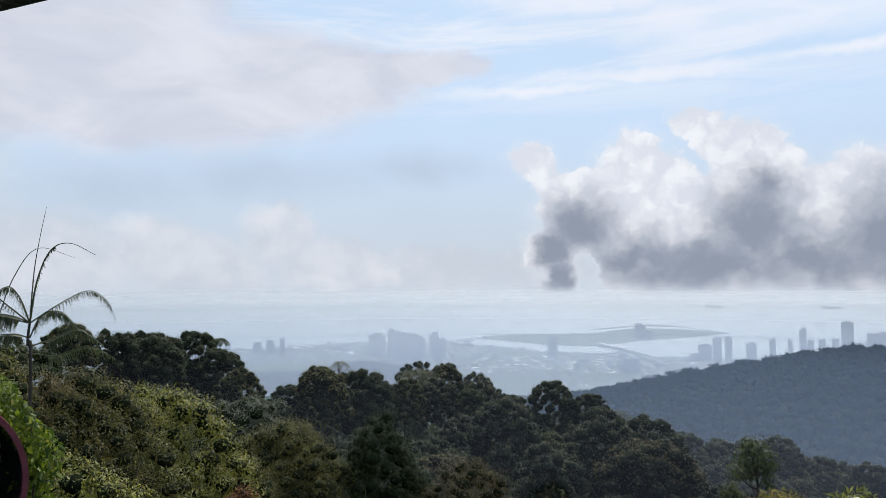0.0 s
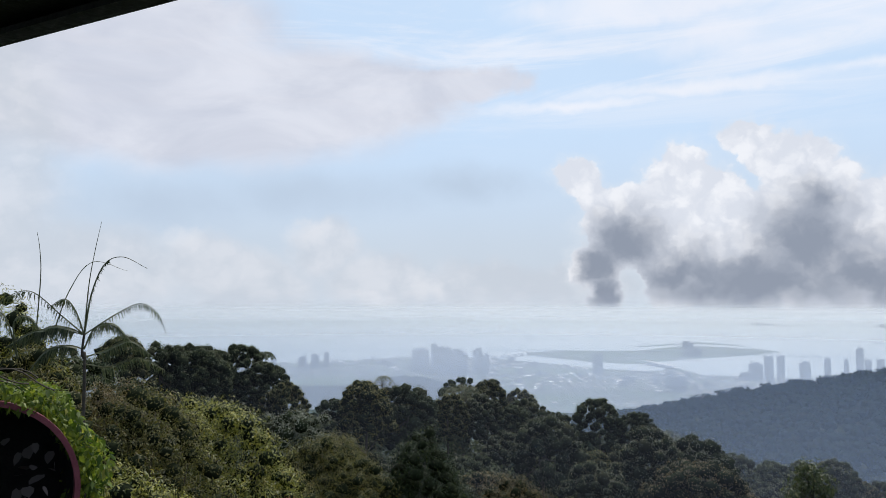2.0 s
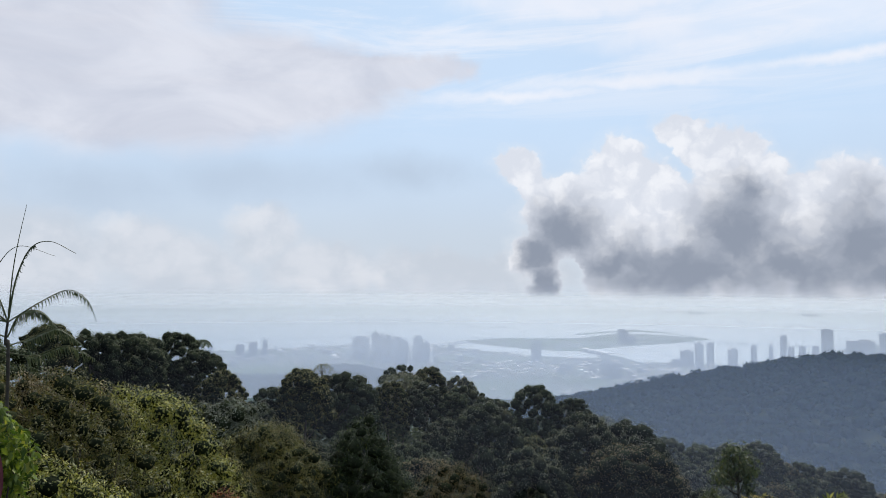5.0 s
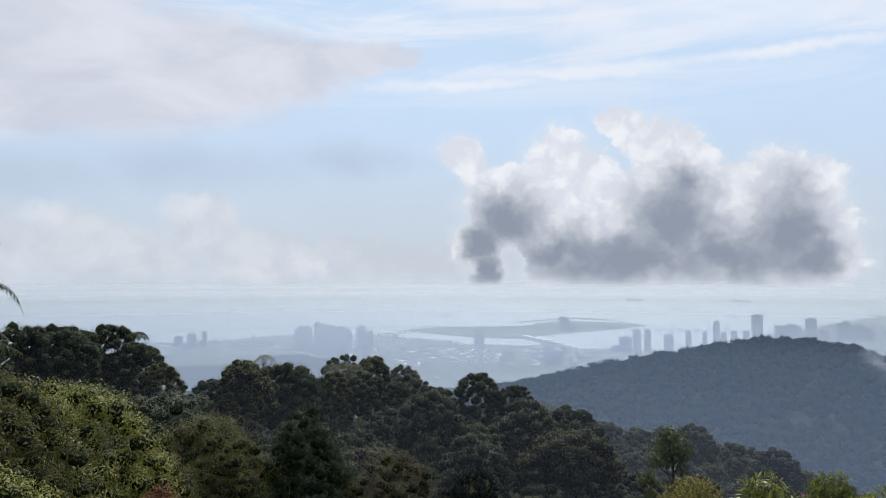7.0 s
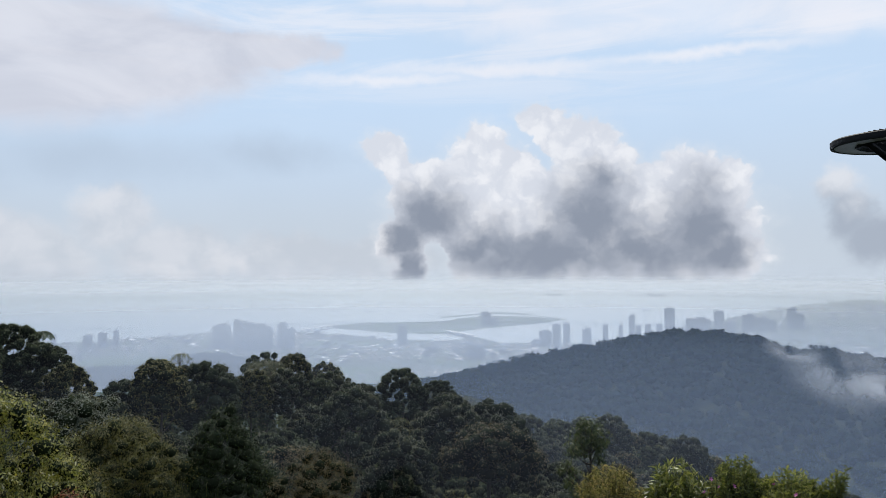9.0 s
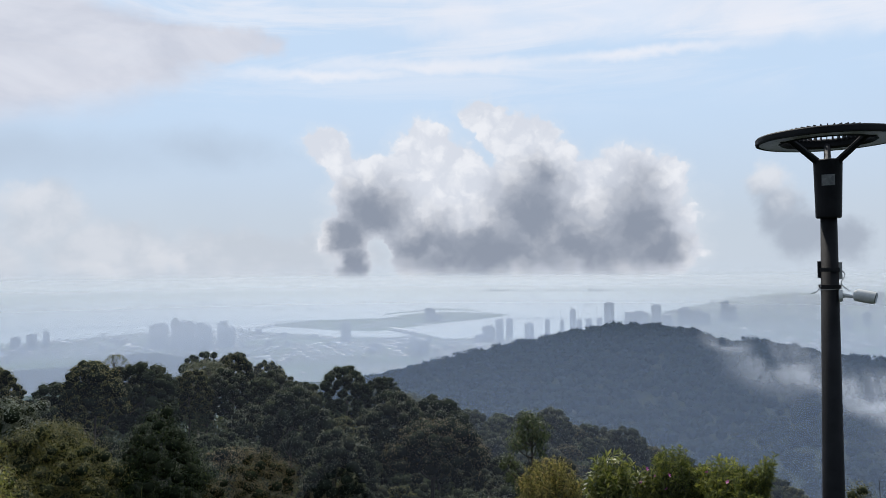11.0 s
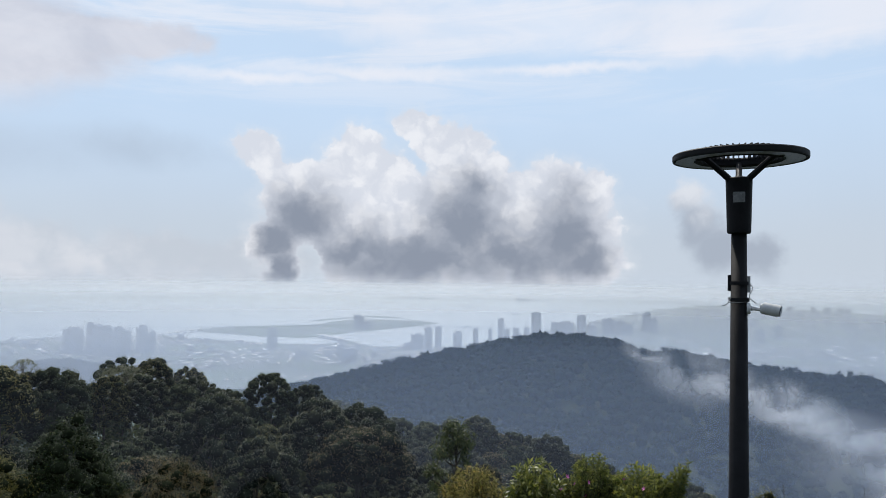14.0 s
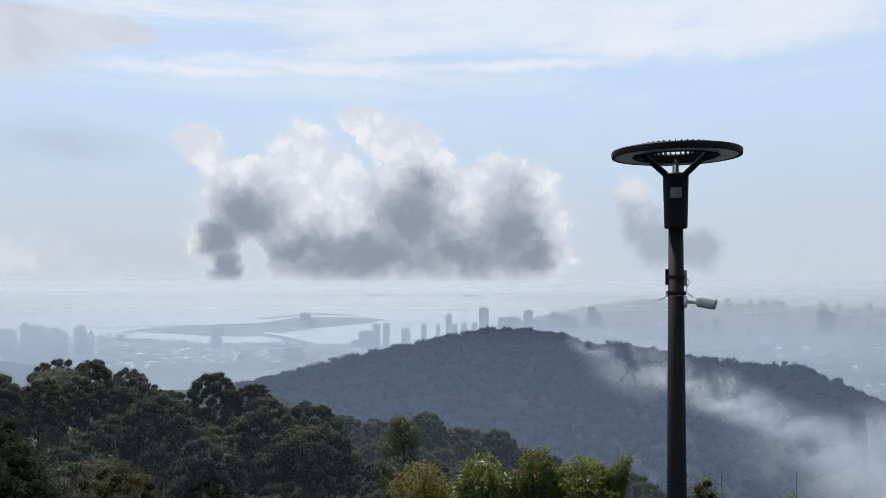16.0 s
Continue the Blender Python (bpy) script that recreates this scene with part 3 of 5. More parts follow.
def bend(a, b, sag, steps=7):
    """A curved run of points from a to b, bowed by sag."""
    a, b, sag = np.array(a, float), np.array(b, float), np.array(sag, float)
    t = np.linspace(0, 1, steps)[:, None]
    return a + (b - a) * t + sag * 4 * t * (1 - t)


def crown_spots(shape, count, wide, tall, top, uneven):
    """Middles of leaf clumps on the shell of a crown."""
    out, seed = [], rng.uniform(0, 50)
    for i in range(count):
        a = i * 2.39996 + rng.uniform(-0.3, 0.3)
        t = (i + 0.5) / count
        if shape == "cone":
            q = 1 - math.sqrt(t)
            r, z = wide * (1 - q) ** 0.85 * rng.uniform(0.82, 1.0), top - tall * (1 - q)
        elif shape == "umbrella":
            r, z = wide * math.sqrt(t) * rng.uniform(0.9, 1.08), top - tall * t ** 1.6 * rng.uniform(0.85, 1.15)
        elif shape == "column":
            z = top - tall * t
            r = wide * min(1.0, 0.35 + 1.6 * math.sqrt(t)) * (1 - 0.35 * t) * rng.uniform(0.8, 1.05)
        else:
            h = 1 - 1.35 * t
            r, z = wide * math.sqrt(max(0.02, 1 - h * h)) * rng.uniform(0.88, 1.06), top - tall + tall * h * rng.uniform(0.92, 1.05)
        if shape != "cone":
            swell = 1 + uneven * noise.noise(Vector((math.cos(a) * (0.8 + uneven) + seed, math.sin(a) * (0.8 + uneven), z / wide * (0.6 + uneven))))
            r, z = r * swell, z + (swell - 1) * tall * 0.25
        out.append((r * math.cos(a), r * math.sin(a), z))
    return np.array(out)


def tree(name, label, at, shape, mat, wide=3.4, tall=3.4, height=12.0, clumps=34, per=46, leaf=0.34, clump=0.95, slim=0.42, core=0.8, limbs=7, trunk_r=0.2, fill=0.35, group="forest trees", droop=0.3, spread=0.32, uneven=0.32, lift=0.45):
    """A trunk with limbs, and a crown of leaf clumps with gaps between them."""
    ob = thing(name, at, label, "tree", group)
    top = height - clump * 0.6
    spots = crown_spots(shape, clumps, wide, tall, top, uneven)
    k = int(clumps * fill)
    spots = np.concatenate([spots, spots[rng.permutation(clumps)[:k]] * [0.6, 0.6, 1] - [0, 0, tall * 0.3]])
    b = Build()
    low = height - tall * 1.3
    if shape in ("cone", "column"):
        low = height * 0.35
    lean = rng.normal(0, 0.25, 2)
    stem = bend((0, 0, -3.0), (lean[0], lean[1], low + tall * 0.4), (rng.normal(0, 0.2), rng.normal(0, 0.2), 0), 8)
    b.tube(stem, np.linspace(trunk_r * 1.25, trunk_r * 0.5, 8), 8)
    for q in spots[rng.permutation(len(spots))[:limbs]]:
        s = stem[rng.integers(4, 8)]
        b.tube(bend(s, q, (0, 0, -0.12 * tall), 6), np.linspace(trunk_r * 0.45, trunk_r * 0.1, 6), 5)
    part("trunk", b, BARK, ob, smooth=True)
    c, inner = Build(), Build()
    for q in spots:
        s = clump * rng.uniform(0.65, 1.25)
        squash = np.array([s, s, s * 0.85])
        # a dark lump in each clump stands in for its inner shade
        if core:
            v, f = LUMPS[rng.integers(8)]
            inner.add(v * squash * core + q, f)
        d = rng.normal(0, 1, (per, 3))
        d[:, 2] = d[:, 2] + lift
        d /= np.linalg.norm(d, axis=1, keepdims=True)
        c.leaves(q + d * squash * rng.uniform(0.95 * core if core else 0.3, 1.1 if core > 0.6 else 1.22, (per, 1)), d + [0, 0, 0.25], leaf, leaf * slim, droop, spread)
    crown = part("crown", c, mat, ob)
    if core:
        part("inner_foliage", inner, LEAF_SHADE, crown, smooth=True)
    return ob


AWAY = (0, -400, -60)
PROTOS = [
    tree("broadleaf_tree", "dark green rainforest tree with a domed crown", (0, 0, 0), "dome", LEAF_DEEP, 3.3, 5.0, 13, 72, 120, leaf=0.174, clump=0.77),
    tree("broadleaf_tree", "dark green rainforest tree with a broad crown", (0, 0, 0), "dome", LEAF_DEEP, 4.2, 4.4, 13, 83, 120, leaf=0.174, clump=0.85),
    tree("broadleaf_tree", "grey-green forest tree with a billowing pale crown", (0, 0, 0), "dome", LEAF_GREY, 3.7, 5.0, 13, 67, 128, leaf=0.160, clump=0.94),
    tree("broadleaf_tree", "olive-green forest tree with a loose crown", (0, 0, 0), "umbrella", LEAF_OLIVE, 3.3, 5.6, 13, 72, 114, leaf=0.174, clump=0.77),
    tree("broadleaf_tree", "tall dark green forest tree with hanging foliage", (0, 0, 0), "column", LEAF_DEEP, 2.6, 10.0, 14, 99, 108, leaf=0.167, clump=0.81, droop=0.8),
    tree("broadleaf_tree", "brownish-green forest tree with a flat crown", (0, 0, 0), "umbrella", LEAF_BROWN, 4.0, 3.0, 11, 72, 114, leaf=0.153, clump=0.68),
    tree("broadleaf_tree", "grey-green forest tree with an open umbrella crown", (0, 0, 0), "umbrella", LEAF_GREY, 3.4, 3.0, 13, 54, 100, fill=0.1, limbs=16, leaf=0.139, clump=0.59, core=0),
    tree("broadleaf_tree", "olive-green forest tree with a rounded crown", (0, 0, 0), "dome", LEAF_OLIVE, 3.0, 4.8, 13, 67, 120, leaf=0.174, clump=0.77),
]
HEIGHTS = (13, 13, 13, 13, 14, 11, 13, 13)
WEIGHTS = np.array((0.2, 0.13, 0.3, 0.08, 0.13, 0.05, 0.05, 0.06))


def stand(k, x, y, top, size=1.0):
    """Plant a copy of a forest tree with its top at that height."""
    s = size
    m = Matrix.Translation((x, y, top - HEIGHTS[k] * s)) @ pose(0, 0, 0, rng.normal(0, 2), rng.normal(0, 2), rng.uniform(0, 360)) @ Matrix.Scale(s, 4)
    return copy_thing(PROTOS[k], m)


# landmark trees along the crest
planted = []


def landmark(k, az, el, d, size):
    q = place(az, el, d)
    planted.append((q.x, q.y, 3.2 * size))
    stand(k, q.x, q.y, q.z, size)


landmark(0, 8.7, -7.75, 108, 1.12)
landmark(0, 11.2, -8.7, 110, 0.8)
landmark(1, -6.4, -7.0, 92, 0.98)
landmark(6, -2.0, -7.1, 105, 1.15)
landmark(3, -9.4, -6.9, 70, 0.8)
landmark(6, -8.1, -6.35, 90, 0.42)
landmark(2, 3.2, -8.0, 106, 0.8)
landmark(0, -19.3, -3.6, 72, 0.75)
landmark(1, -22.2, -3.7, 70, 0.8)
landmark(1, -24.6, -3.6, 66, 0.7)
landmark(3, -27.3, -3.2, 62, 0.7)
landmark(0, -17.4, -5.0, 70, 0.7)
landmark(7, -15.6, -6.6, 66, 0.6)
landmark(2, 12.5, -9.9, 84, 1.0)
landmark(2, 4.6, -9.3, 74, 0.9)
landmark(2, 15.2, -10.3, 86, 1.25)
landmark(5, 15.6, -12.3, 58, 1.05)
landmark(2, 30.0, -12.4, 120, 1.0)
landmark(2, 24.5, -11.2, 150, 1.1)
landmark(2, 8.0, -12.6, 50, 0.55)

# the crest itself, closed from end to end
az_c = -36.0
while az_c < 47:
    r_c = float(np.interp(az_c, FAR_AZ, FAR_D)) - rng.uniform(0, 9)
    q = place(az_c, float(np.interp(az_c, CREST_AZ, CREST_EL)) - abs(rng.normal(0.1, 0.35)), r_c)
    if not any((q.x - a) ** 2 + (q.y - b_) ** 2 < (0.8 * c_) ** 2 for a, b_, c_ in planted):
        planted.append((q.x, q.y, 0))
        stand(int(rng.choice(8, p=WEIGHTS)), q.x, q.y, q.z, rng.uniform(0.7, 1.05) * r_c / 115 + 0.12)
    az_c += math.degrees(rng.uniform(3.6, 5.6) / r_c)

made = 0
for _ in range(9000):
    az_t = rng.uniform(-37, 50)
    far_t = float(np.interp(az_t, FAR_AZ, FAR_D))
    r_t = math.sqrt(rng.uniform((37 if az_t > -3 else 29) ** 2, far_t ** 2))
    gap_t = 3.2 + r_t * 0.034
    x_t, y_t = r_t * math.sin(radians(az_t)), r_t * math.cos(radians(az_t))
    if any((x_t - a) ** 2 + (y_t - b) ** 2 < max(gap_t, 0.75 * c) ** 2 for a, b, c in planted):
        continue
    planted.append((x_t, y_t, 0))
    k_t = int(rng.choice(8, p=WEIGHTS))
    z_t = float(canopy(az_t, r_t)) - abs(rng.normal(0, 0.02 * r_t)) - 0.2
    stand(k_t, x_t, y_t, z_t, rng.uniform(0.65, 1.05) * (0.7 if r_t < 45 else 1.0))
    made += 1
    if made >= 150:
        break
for proto in PROTOS:  # the patterns themselves stand at the back of the hill
    q_az = rng.uniform(-30, 8)
    q = place(q_az, -9.5, 112 + rng.uniform(0, 10))
    proto.matrix_basis = Matrix.Translation((q.x, q.y, land_at(q.x, q.y)))

# undergrowth that closes the forest floor
b = Build()
count = 0
for _ in range(9000):
    az_t = rng.uniform(-38, 52)
    far_t = float(np.interp(az_t, FAR_AZ, FAR_D)) + 14
    r_t = math.sqrt(rng.uniform(26 ** 2, far_t ** 2))
    x_t, y_t = r_t * math.sin(radians(az_t)), r_t * math.cos(radians(az_t))
    s = rng.uniform(0.9, 1.9)
    q = np.array((x_t, y_t, land_at(x_t, y_t) + rng.uniform(0.2, 6.2)))
    d = rng.normal(0, 1, (64, 3))
    d[:, 2] = d[:, 2] + 0.3
    d /= np.linalg.norm(d, axis=1, keepdims=True)
    b.leaves(q + d * s * rng.uniform(0.3, 1.0, (64, 1)), d + [0, 0, 0.4], 0.5, 0.25)
    count += 1
    if count >= 3000:
        break
tagged(part("undergrowth", b, LEAF_DEEP), "dark dense undergrowth between the forest trees", "undergrowth", kind="stuff")

# the far wooded hill: too many crowns to count
b = Build()
count = 0
for _ in range(40000):
    az_t = rng.uniform(2, 66)
    r_t = math.sqrt(rng.uniform(260 ** 2, 680 ** 2))
    keep = np.interp(r_t, (260, 400, 560, 610, 680), (0.35, 0.6, 1.0, 1.0, 0.5))
    if rng.uniform() > keep:
        continue
    x_t, y_t = r_t * math.sin(radians(az_t)), r_t * math.cos(radians(az_t))
    z_t = land_at(x_t, y_t)
    s = rng.uniform(2.2, 5.0)
    v, f = LUMPS[rng.integers(8)]
    q = np.array((x_t, y_t, z_t + s * rng.uniform(0.3, 1.25)))
    b.add(v * [s, s, s * rng.uniform(0.75, 1.1)] * 0.85 + q, f)
    d = rng.normal(0, 1, (22, 3))
    d[:, 2] = np.abs(d[:, 2])
    d /= np.linalg.norm(d, axis=1, keepdims=True)
    b.leaves(q + d * s * 0.9, d, 1.5, 0.8)
    count += 1
    if count > 6200:
        break
far_wood = part("far_woods", b, LEAF_FAR)
tagged(far_wood, "dense dark forest covering the hill across the valley", "forest", kind="stuff")

# emergent trees on the hill's skyline, and the woods on the low hills of the plain
b = Build()
for _ in range(230):
    az_t = rng.uniform(9, 56) if rng.random() < 0.6 else rng.uniform(9, 24)
    r_t = 600 + rng.uniform(-14, 10)
    x_t, y_t = r_t * math.sin(radians(az_t)), r_t * math.cos(radians(az_t))
    z_t, h = land_at(x_t, y_t), rng.uniform(6.0, 10.5) * np.interp(az_t, (20, 26, 36, 44), (1.0, 0.72, 0.72, 0.95))
    b.tube([(x_t, y_t, z_t), (x_t, y_t, z_t + h * 0.8)], [0.5, 0.3], 5)
    for _ in range(5):
        s = rng.uniform(1.0, 2.1)
        q = np.array((x_t + rng.normal(0, 1.5), y_t + rng.normal(0, 1.5), z_t + h + rng.normal(0, 0.8)))
        v, f = LUMPS[rng.integers(8)]
        b.add(v * [s, s, s * 0.7] * 0.6 + q, f)
        d = rng.normal(0, 1, (16, 3))
        d /= np.linalg.norm(d, axis=1, keepdims=True)
        b.leaves(q + d * s * 0.9, d, 1.1, 0.6)
tagged(part("skyline_trees", b, LEAF_FAR), "tall ragged trees along the far hill's skyline", "forest", kind="stuff")
b = Build()
for _ in range(2600):
    az_t, r_t = rng.uniform(-34, 6), rng.uniform(930, 1120)
    x_t, y_t = r_t * math.sin(radians(az_t)), r_t * math.cos(radians(az_t))
    z_t = land_at(x_t, y_t)
    if z_t < SEA + 7:
        continue
    s = rng.uniform(3, 6)
    v, f = LUMPS[rng.integers(8)]
    b.add(v * [s, s, s * 0.8] + (x_t, y_t, z_t + 1), f)
tagged(part("plain_woods", b, LEAF_FAR), "dark woods on low hills beside the town", "forest", kind="stuff")

# ---- trees and shrubs just below the terrace ----


def rooted(az, d):
    q = place(az, 0, d)
    return Vector((q.x, q.y, land_at(q.x, q.y)))


def near_tree(name, label, az, el_top, d, shape, mat, wide, tall, category="tree", **more):
    foot = rooted(az, d)
    high = place(az, el_top, d).z - foot.z
    ob = tree(name, label, foot, shape, mat, wide, tall, high, group="terrace planting", uneven=0.7, spread=0.38, lift=0.45, **more)
    ob["category"] = category
    return ob


def sprig_shrub(label, az, el_top, d, mat, wide, tall, shoots, leaf, slim, lean=0.0):
    """A shrub of many thin shoots, each set with narrow pointed leaves towards its end."""
    foot = rooted(az, d)
    high = place(az, el_top, d).z - foot.z
    ob = thing("shrub", foot, label, "shrub", "terrace planting")
    wood, crown = Build(), Build()
    across = np.array((math.cos(radians(az)), -math.sin(radians(az)), 0.0))
    for _ in range(shoots):
        a, u = rng.uniform(0, 2 * math.pi), math.sqrt(rng.uniform(0, 1))
        top = high - tall * 0.55 * u ** 2 - tall * abs(rng.normal(0, 0.16))
        if rng.random() < 0.35:
            top -= tall * rng.uniform(0.15, 0.6)
        end = np.array((wide * u * math.cos(a), wide * u * math.sin(a), top)) + across * lean * max(0.0, 1 + (top - high) / tall)
        s = bend(end * [0.1, 0.1, 0] + [0, 0, -0.1], end, (-end[0] * 0.18, -end[1] * 0.18, 0), 12)
        wood.tube(s[4:], np.linspace(0.008, 0.002, 8), 3, False)
        k = int(34 * (0.09 / leaf) ** 0.5)
        t = 1 - rng.uniform(0, 1, k) ** 1.3 * min(0.5, 0.55 * tall / high)
        i = np.minimum((t * 11).astype(int), 10)
        where = s[i] + (s[i + 1] - s[i]) * (t * 11 - i)[:, None]
        ahead = (s[-1] - s[-3]) / (np.linalg.norm(s[-1] - s[-3]) + 1e-9)
        along = rng.normal(0, 0.75, (k, 3)) + ahead * 0.75 + [0, 0, -0.1]
        along /= np.linalg.norm(along, axis=1, keepdims=True)
        side = np.cross(along, rng.normal(0, 0.5, (k, 3)) + [0, 0, 1.0])
        side /= np.linalg.norm(side, axis=1, keepdims=True) + 1e-9
        le = (leaf * rng.uniform(0.6, 1.25, k))[:, None]
        mid, w = where + along * le * 0.45, side * le * slim / 2
        tip = where + along * le - np.array((0, 0, 1)) * le * 0.22
        v = np.stack([where, mid + w, tip, mid - w], 1).reshape(-1, 3)
        crown.add(v, [(4 * q, 4 * q + 1, 4 * q + 2, 4 * q + 3) for q in range(k)])
    part("stem", wood, BARK, ob)
    part("crown", crown, mat, ob)
    return ob


near_tree("broadleaf_tree", "sunlit yellow-green tree below the terrace", -21.8, -7.9, 17, "dome", LEAF_SUNNY, 1.75, 2.3, clumps=110, per=308, leaf=0.061, clump=0.42, slim=0.45, trunk_r=0.1, limbs=16, core=0.45, fill=0.4)
near_tree("broadleaf_tree", "olive-green fine-leaved tree below the terrace", -25.6, -7.2, 14, "dome", LEAF_OLIVE, 1.2, 1.8, clumps=70, per=292, leaf=0.050, clump=0.36, trunk_r=0.08, limbs=12, core=0.45, fill=0.4)
near_tree("broadleaf_tree", "rust-tinged bushy tree beside the palm", -28.2, -6.0, 16, "dome", LEAF_BROWN, 1.3, 1.9, clumps=70, per=275, leaf=0.057, clump=0.38, trunk_r=0.08, limbs=12, core=0.45, fill=0.4)
near_tree("broadleaf_tree", "olive-green tree with fine leaves on the slope", -12.4, -11.0, 24, "umbrella", LEAF_OLIVE, 1.7, 1.9, clumps=80, per=258, leaf=0.061, clump=0.45, trunk_r=0.1, limbs=14, core=0.45, fill=0.4)
near_tree("broadleaf_tree", "dull green tree with fine leaves on the slope", -17.2, -12.2, 19, "dome", LEAF_OLIVE, 1.3, 1.9, clumps=70, per=275, leaf=0.053, clump=0.4, trunk_r=0.1, limbs=12, core=0.45, fill=0.4)
near_tree("shrub", "red-leaved shrub on the slope below the terrace", -15.6, -15.4, 13, "dome", LEAF_RED, 0.2, 0.5, "shrub", clumps=30, per=193, leaf=0.039, clump=0.22, trunk_r=0.03, core=0.45, fill=0.4)
near_tree("broadleaf_tree", "silvery grey-green tree with a billowing crown", -15.0, -8.95, 34, "dome", LEAF_SILVER, 2.0, 2.6, clumps=110, per=190, leaf=0.085, clump=0.48, trunk_r=0.12, limbs=14, core=0.6, fill=0.4)
near_tree("conical_tree", "dark glossy conical tree hung with ivy", -5.0, -9.45, 25, "cone", LEAF_GLOSS, 3.3, 6.4, clumps=300, per=308, leaf=0.061, clump=0.5, slim=0.55, trunk_r=0.12, limbs=10, core=0.45, fill=0.4)
near_tree("shrub", "brownish-olive shrub beside the conical tree", 1.9, -13.9, 22, "dome", LEAF_BROWN, 1.1, 1.5, "shrub", clumps=60, per=226, leaf=0.050, clump=0.36, trunk_r=0.05, core=0.45, fill=0.4)
near_tree("shrub", "olive shrub on the slope below the terrace", -10.4, -12.2, 22, "dome", LEAF_OLIVE, 1.1, 1.6, "shrub", clumps=60, per=226, leaf=0.050, clump=0.36, trunk_r=0.05, core=0.45, fill=0.4)
near_tree("shrub", "yellow-green shrub on the slope below the terrace", -26.5, -12.0, 8.5, "dome", LEAF_SUNNY, 0.75, 1.3, "shrub", clumps=60, per=258, leaf=0.039, clump=0.24, trunk_r=0.04, core=0.45, fill=0.4)
sprig_shrub("yellow-green shrub below the terrace", 24.5, -14.6, 13, LEAF_TAWNY, 0.62, 0.9, 260, 0.075, 0.24)
sprig_shrub("bright green shrub with long pointed leaves", 29.4, -14.0, 12, LEAF_LUSH, 0.5, 0.85, 150, 0.15, 0.17)
sprig_shrub("bright green feathery shrub with pink flowers", 33.5, -13.4, 12, LEAF_LUSH, 0.44, 0.9, 220, 0.09, 0.22)
sprig_shrub("bright green feathery shrub beside the lamp post", 37.0, -13.9, 12, LEAF_LUSH, 0.62, 0.9, 330, 0.09, 0.24)
sprig_shrub("feathery green sprig leaning from the shrubs", 38.4, -13.2, 12, LEAF_LUSH, 0.16, 0.8, 60, 0.09, 0.24, lean=0.45)
near_tree("shrub", "small yellow-green tree top beyond the lamp post", 45.6, -14.5, 12, "cone", LEAF_OLIVE, 0.42, 1.0, "shrub", clumps=44, per=193, leaf=0.036, clump=0.16, slim=0.4, trunk_r=0.03, core=0.45, fill=0.4)
sprig_shrub("low green shrub beyond the lamp post", 51.5, -15.5, 11, LEAF_LUSH, 0.5, 0.6, 160, 0.09, 0.22)

# pink flowers among the shrubs: three-petalled bracts
flower = thing("flower", (0, 0, 0), "pink bract flower among green shrub leaves", "flower", "shrub flowers")
b = Build()
for k in range(5):
    a = k * 1.2566
    b.add([(0, 0, 0), (0.022 * math.cos(a - 0.5), 0.022 * math.sin(a - 0.5), 0.014), (0.04 * math.cos(a), 0.04 * math.sin(a), 0.024), (0.022 * math.cos(a + 0.5), 0.022 * math.sin(a + 0.5), 0.014)], [(0, 1, 2, 3)])
part("petals", b, PETAL, flower)
for k in range(6):
    q = place(rng.choice([31.5, 32.8, 34.6, 36.5]) + rng.normal(0, 0.8), rng.uniform(-16.8, -14.9), 11.45 + rng.uniform(-0.1, 0.25))
    copy_thing(flower, Matrix.Translation(q) @ pose(0, 0, 0, rng.uniform(30, 100), rng.uniform(-40, 40), rng.uniform(0, 360)))
q = place(33.2, -15.6, 11.5)
flower.matrix_basis = Matrix.Translation(q) @ pose(0, 0, 0, 60, 0, 30)

# the sapling: a slender forked stem with separate tufts
foot = rooted(22.9, 19)
sapling = thing("sapling", foot, "slender young tree with tufts of glossy leaves", "tree", "terrace planting")
b, c = Build(), Build()
tip = place(22.9, -11.6, 19) - foot
fork = np.array((0.05, 0.0, tip.z - 0.85))
b.tube(bend((0, 0, -0.3), fork, (0.08, 0.03, 0)), np.linspace(0.05, 0.032, 7), 7)
turn_r = Matrix.Rotation(-radians(22.9), 3, "Z")
for dx, dz, s in ((0.12, -0.25, 0.4), (-0.12, -0.2, 0.3), (0.42, -0.48, 0.33), (0.28, -0.75, 0.3), (-0.38, -0.58, 0.32), (-0.55, -0.75, 0.26), (0.02, -0.6, 0.36), (-0.2, -0.95, 0.2), (0.4, -1.0, 0.2),
                  (-0.75, -1.32, 0.2), (-0.95, -1.45, 0.15), (-0.5, -1.55, 0.2), (-0.65, -1.9, 0.22), (-0.35, -2.1, 0.2), (0.25, -1.5, 0.12)):
    q = np.array(turn_r @ Vector((dx * 0.75, rng.normal(0, 0.16), tip.z + dz * 0.9)))
    start = fork if dz > -0.7 else np.array((0.04, 0, max(0.3, tip.z + dz - 0.4)))
    b.tube(bend(start, q, (0, 0, -0.08)), np.linspace(0.024, 0.007, 7), 5)
    k = int(700 * s)
    d = rng.normal(0, 1, (k, 3))
    d /= np.linalg.norm(d, axis=1, keepdims=True)
    c.leaves(q + d * s * rng.uniform(0.3, 1.0, (k, 1)), d + [0, 0, 0.4], 0.085, 0.036, 0.4)
part("trunk", b, BARK, sapling, smooth=True)
part("crown", c, LEAF_DEEP, sapling)

# ---- the palm ----
PD = 14.0
palm_foot = rooted(-29.6, PD)
palm = thing("palm", palm_foot, "slender palm with drooping feathery fronds and bare whips", "palm")


def from_palm(az, el, d=PD):
    return np.array(place(az, el, d) - palm_foot)


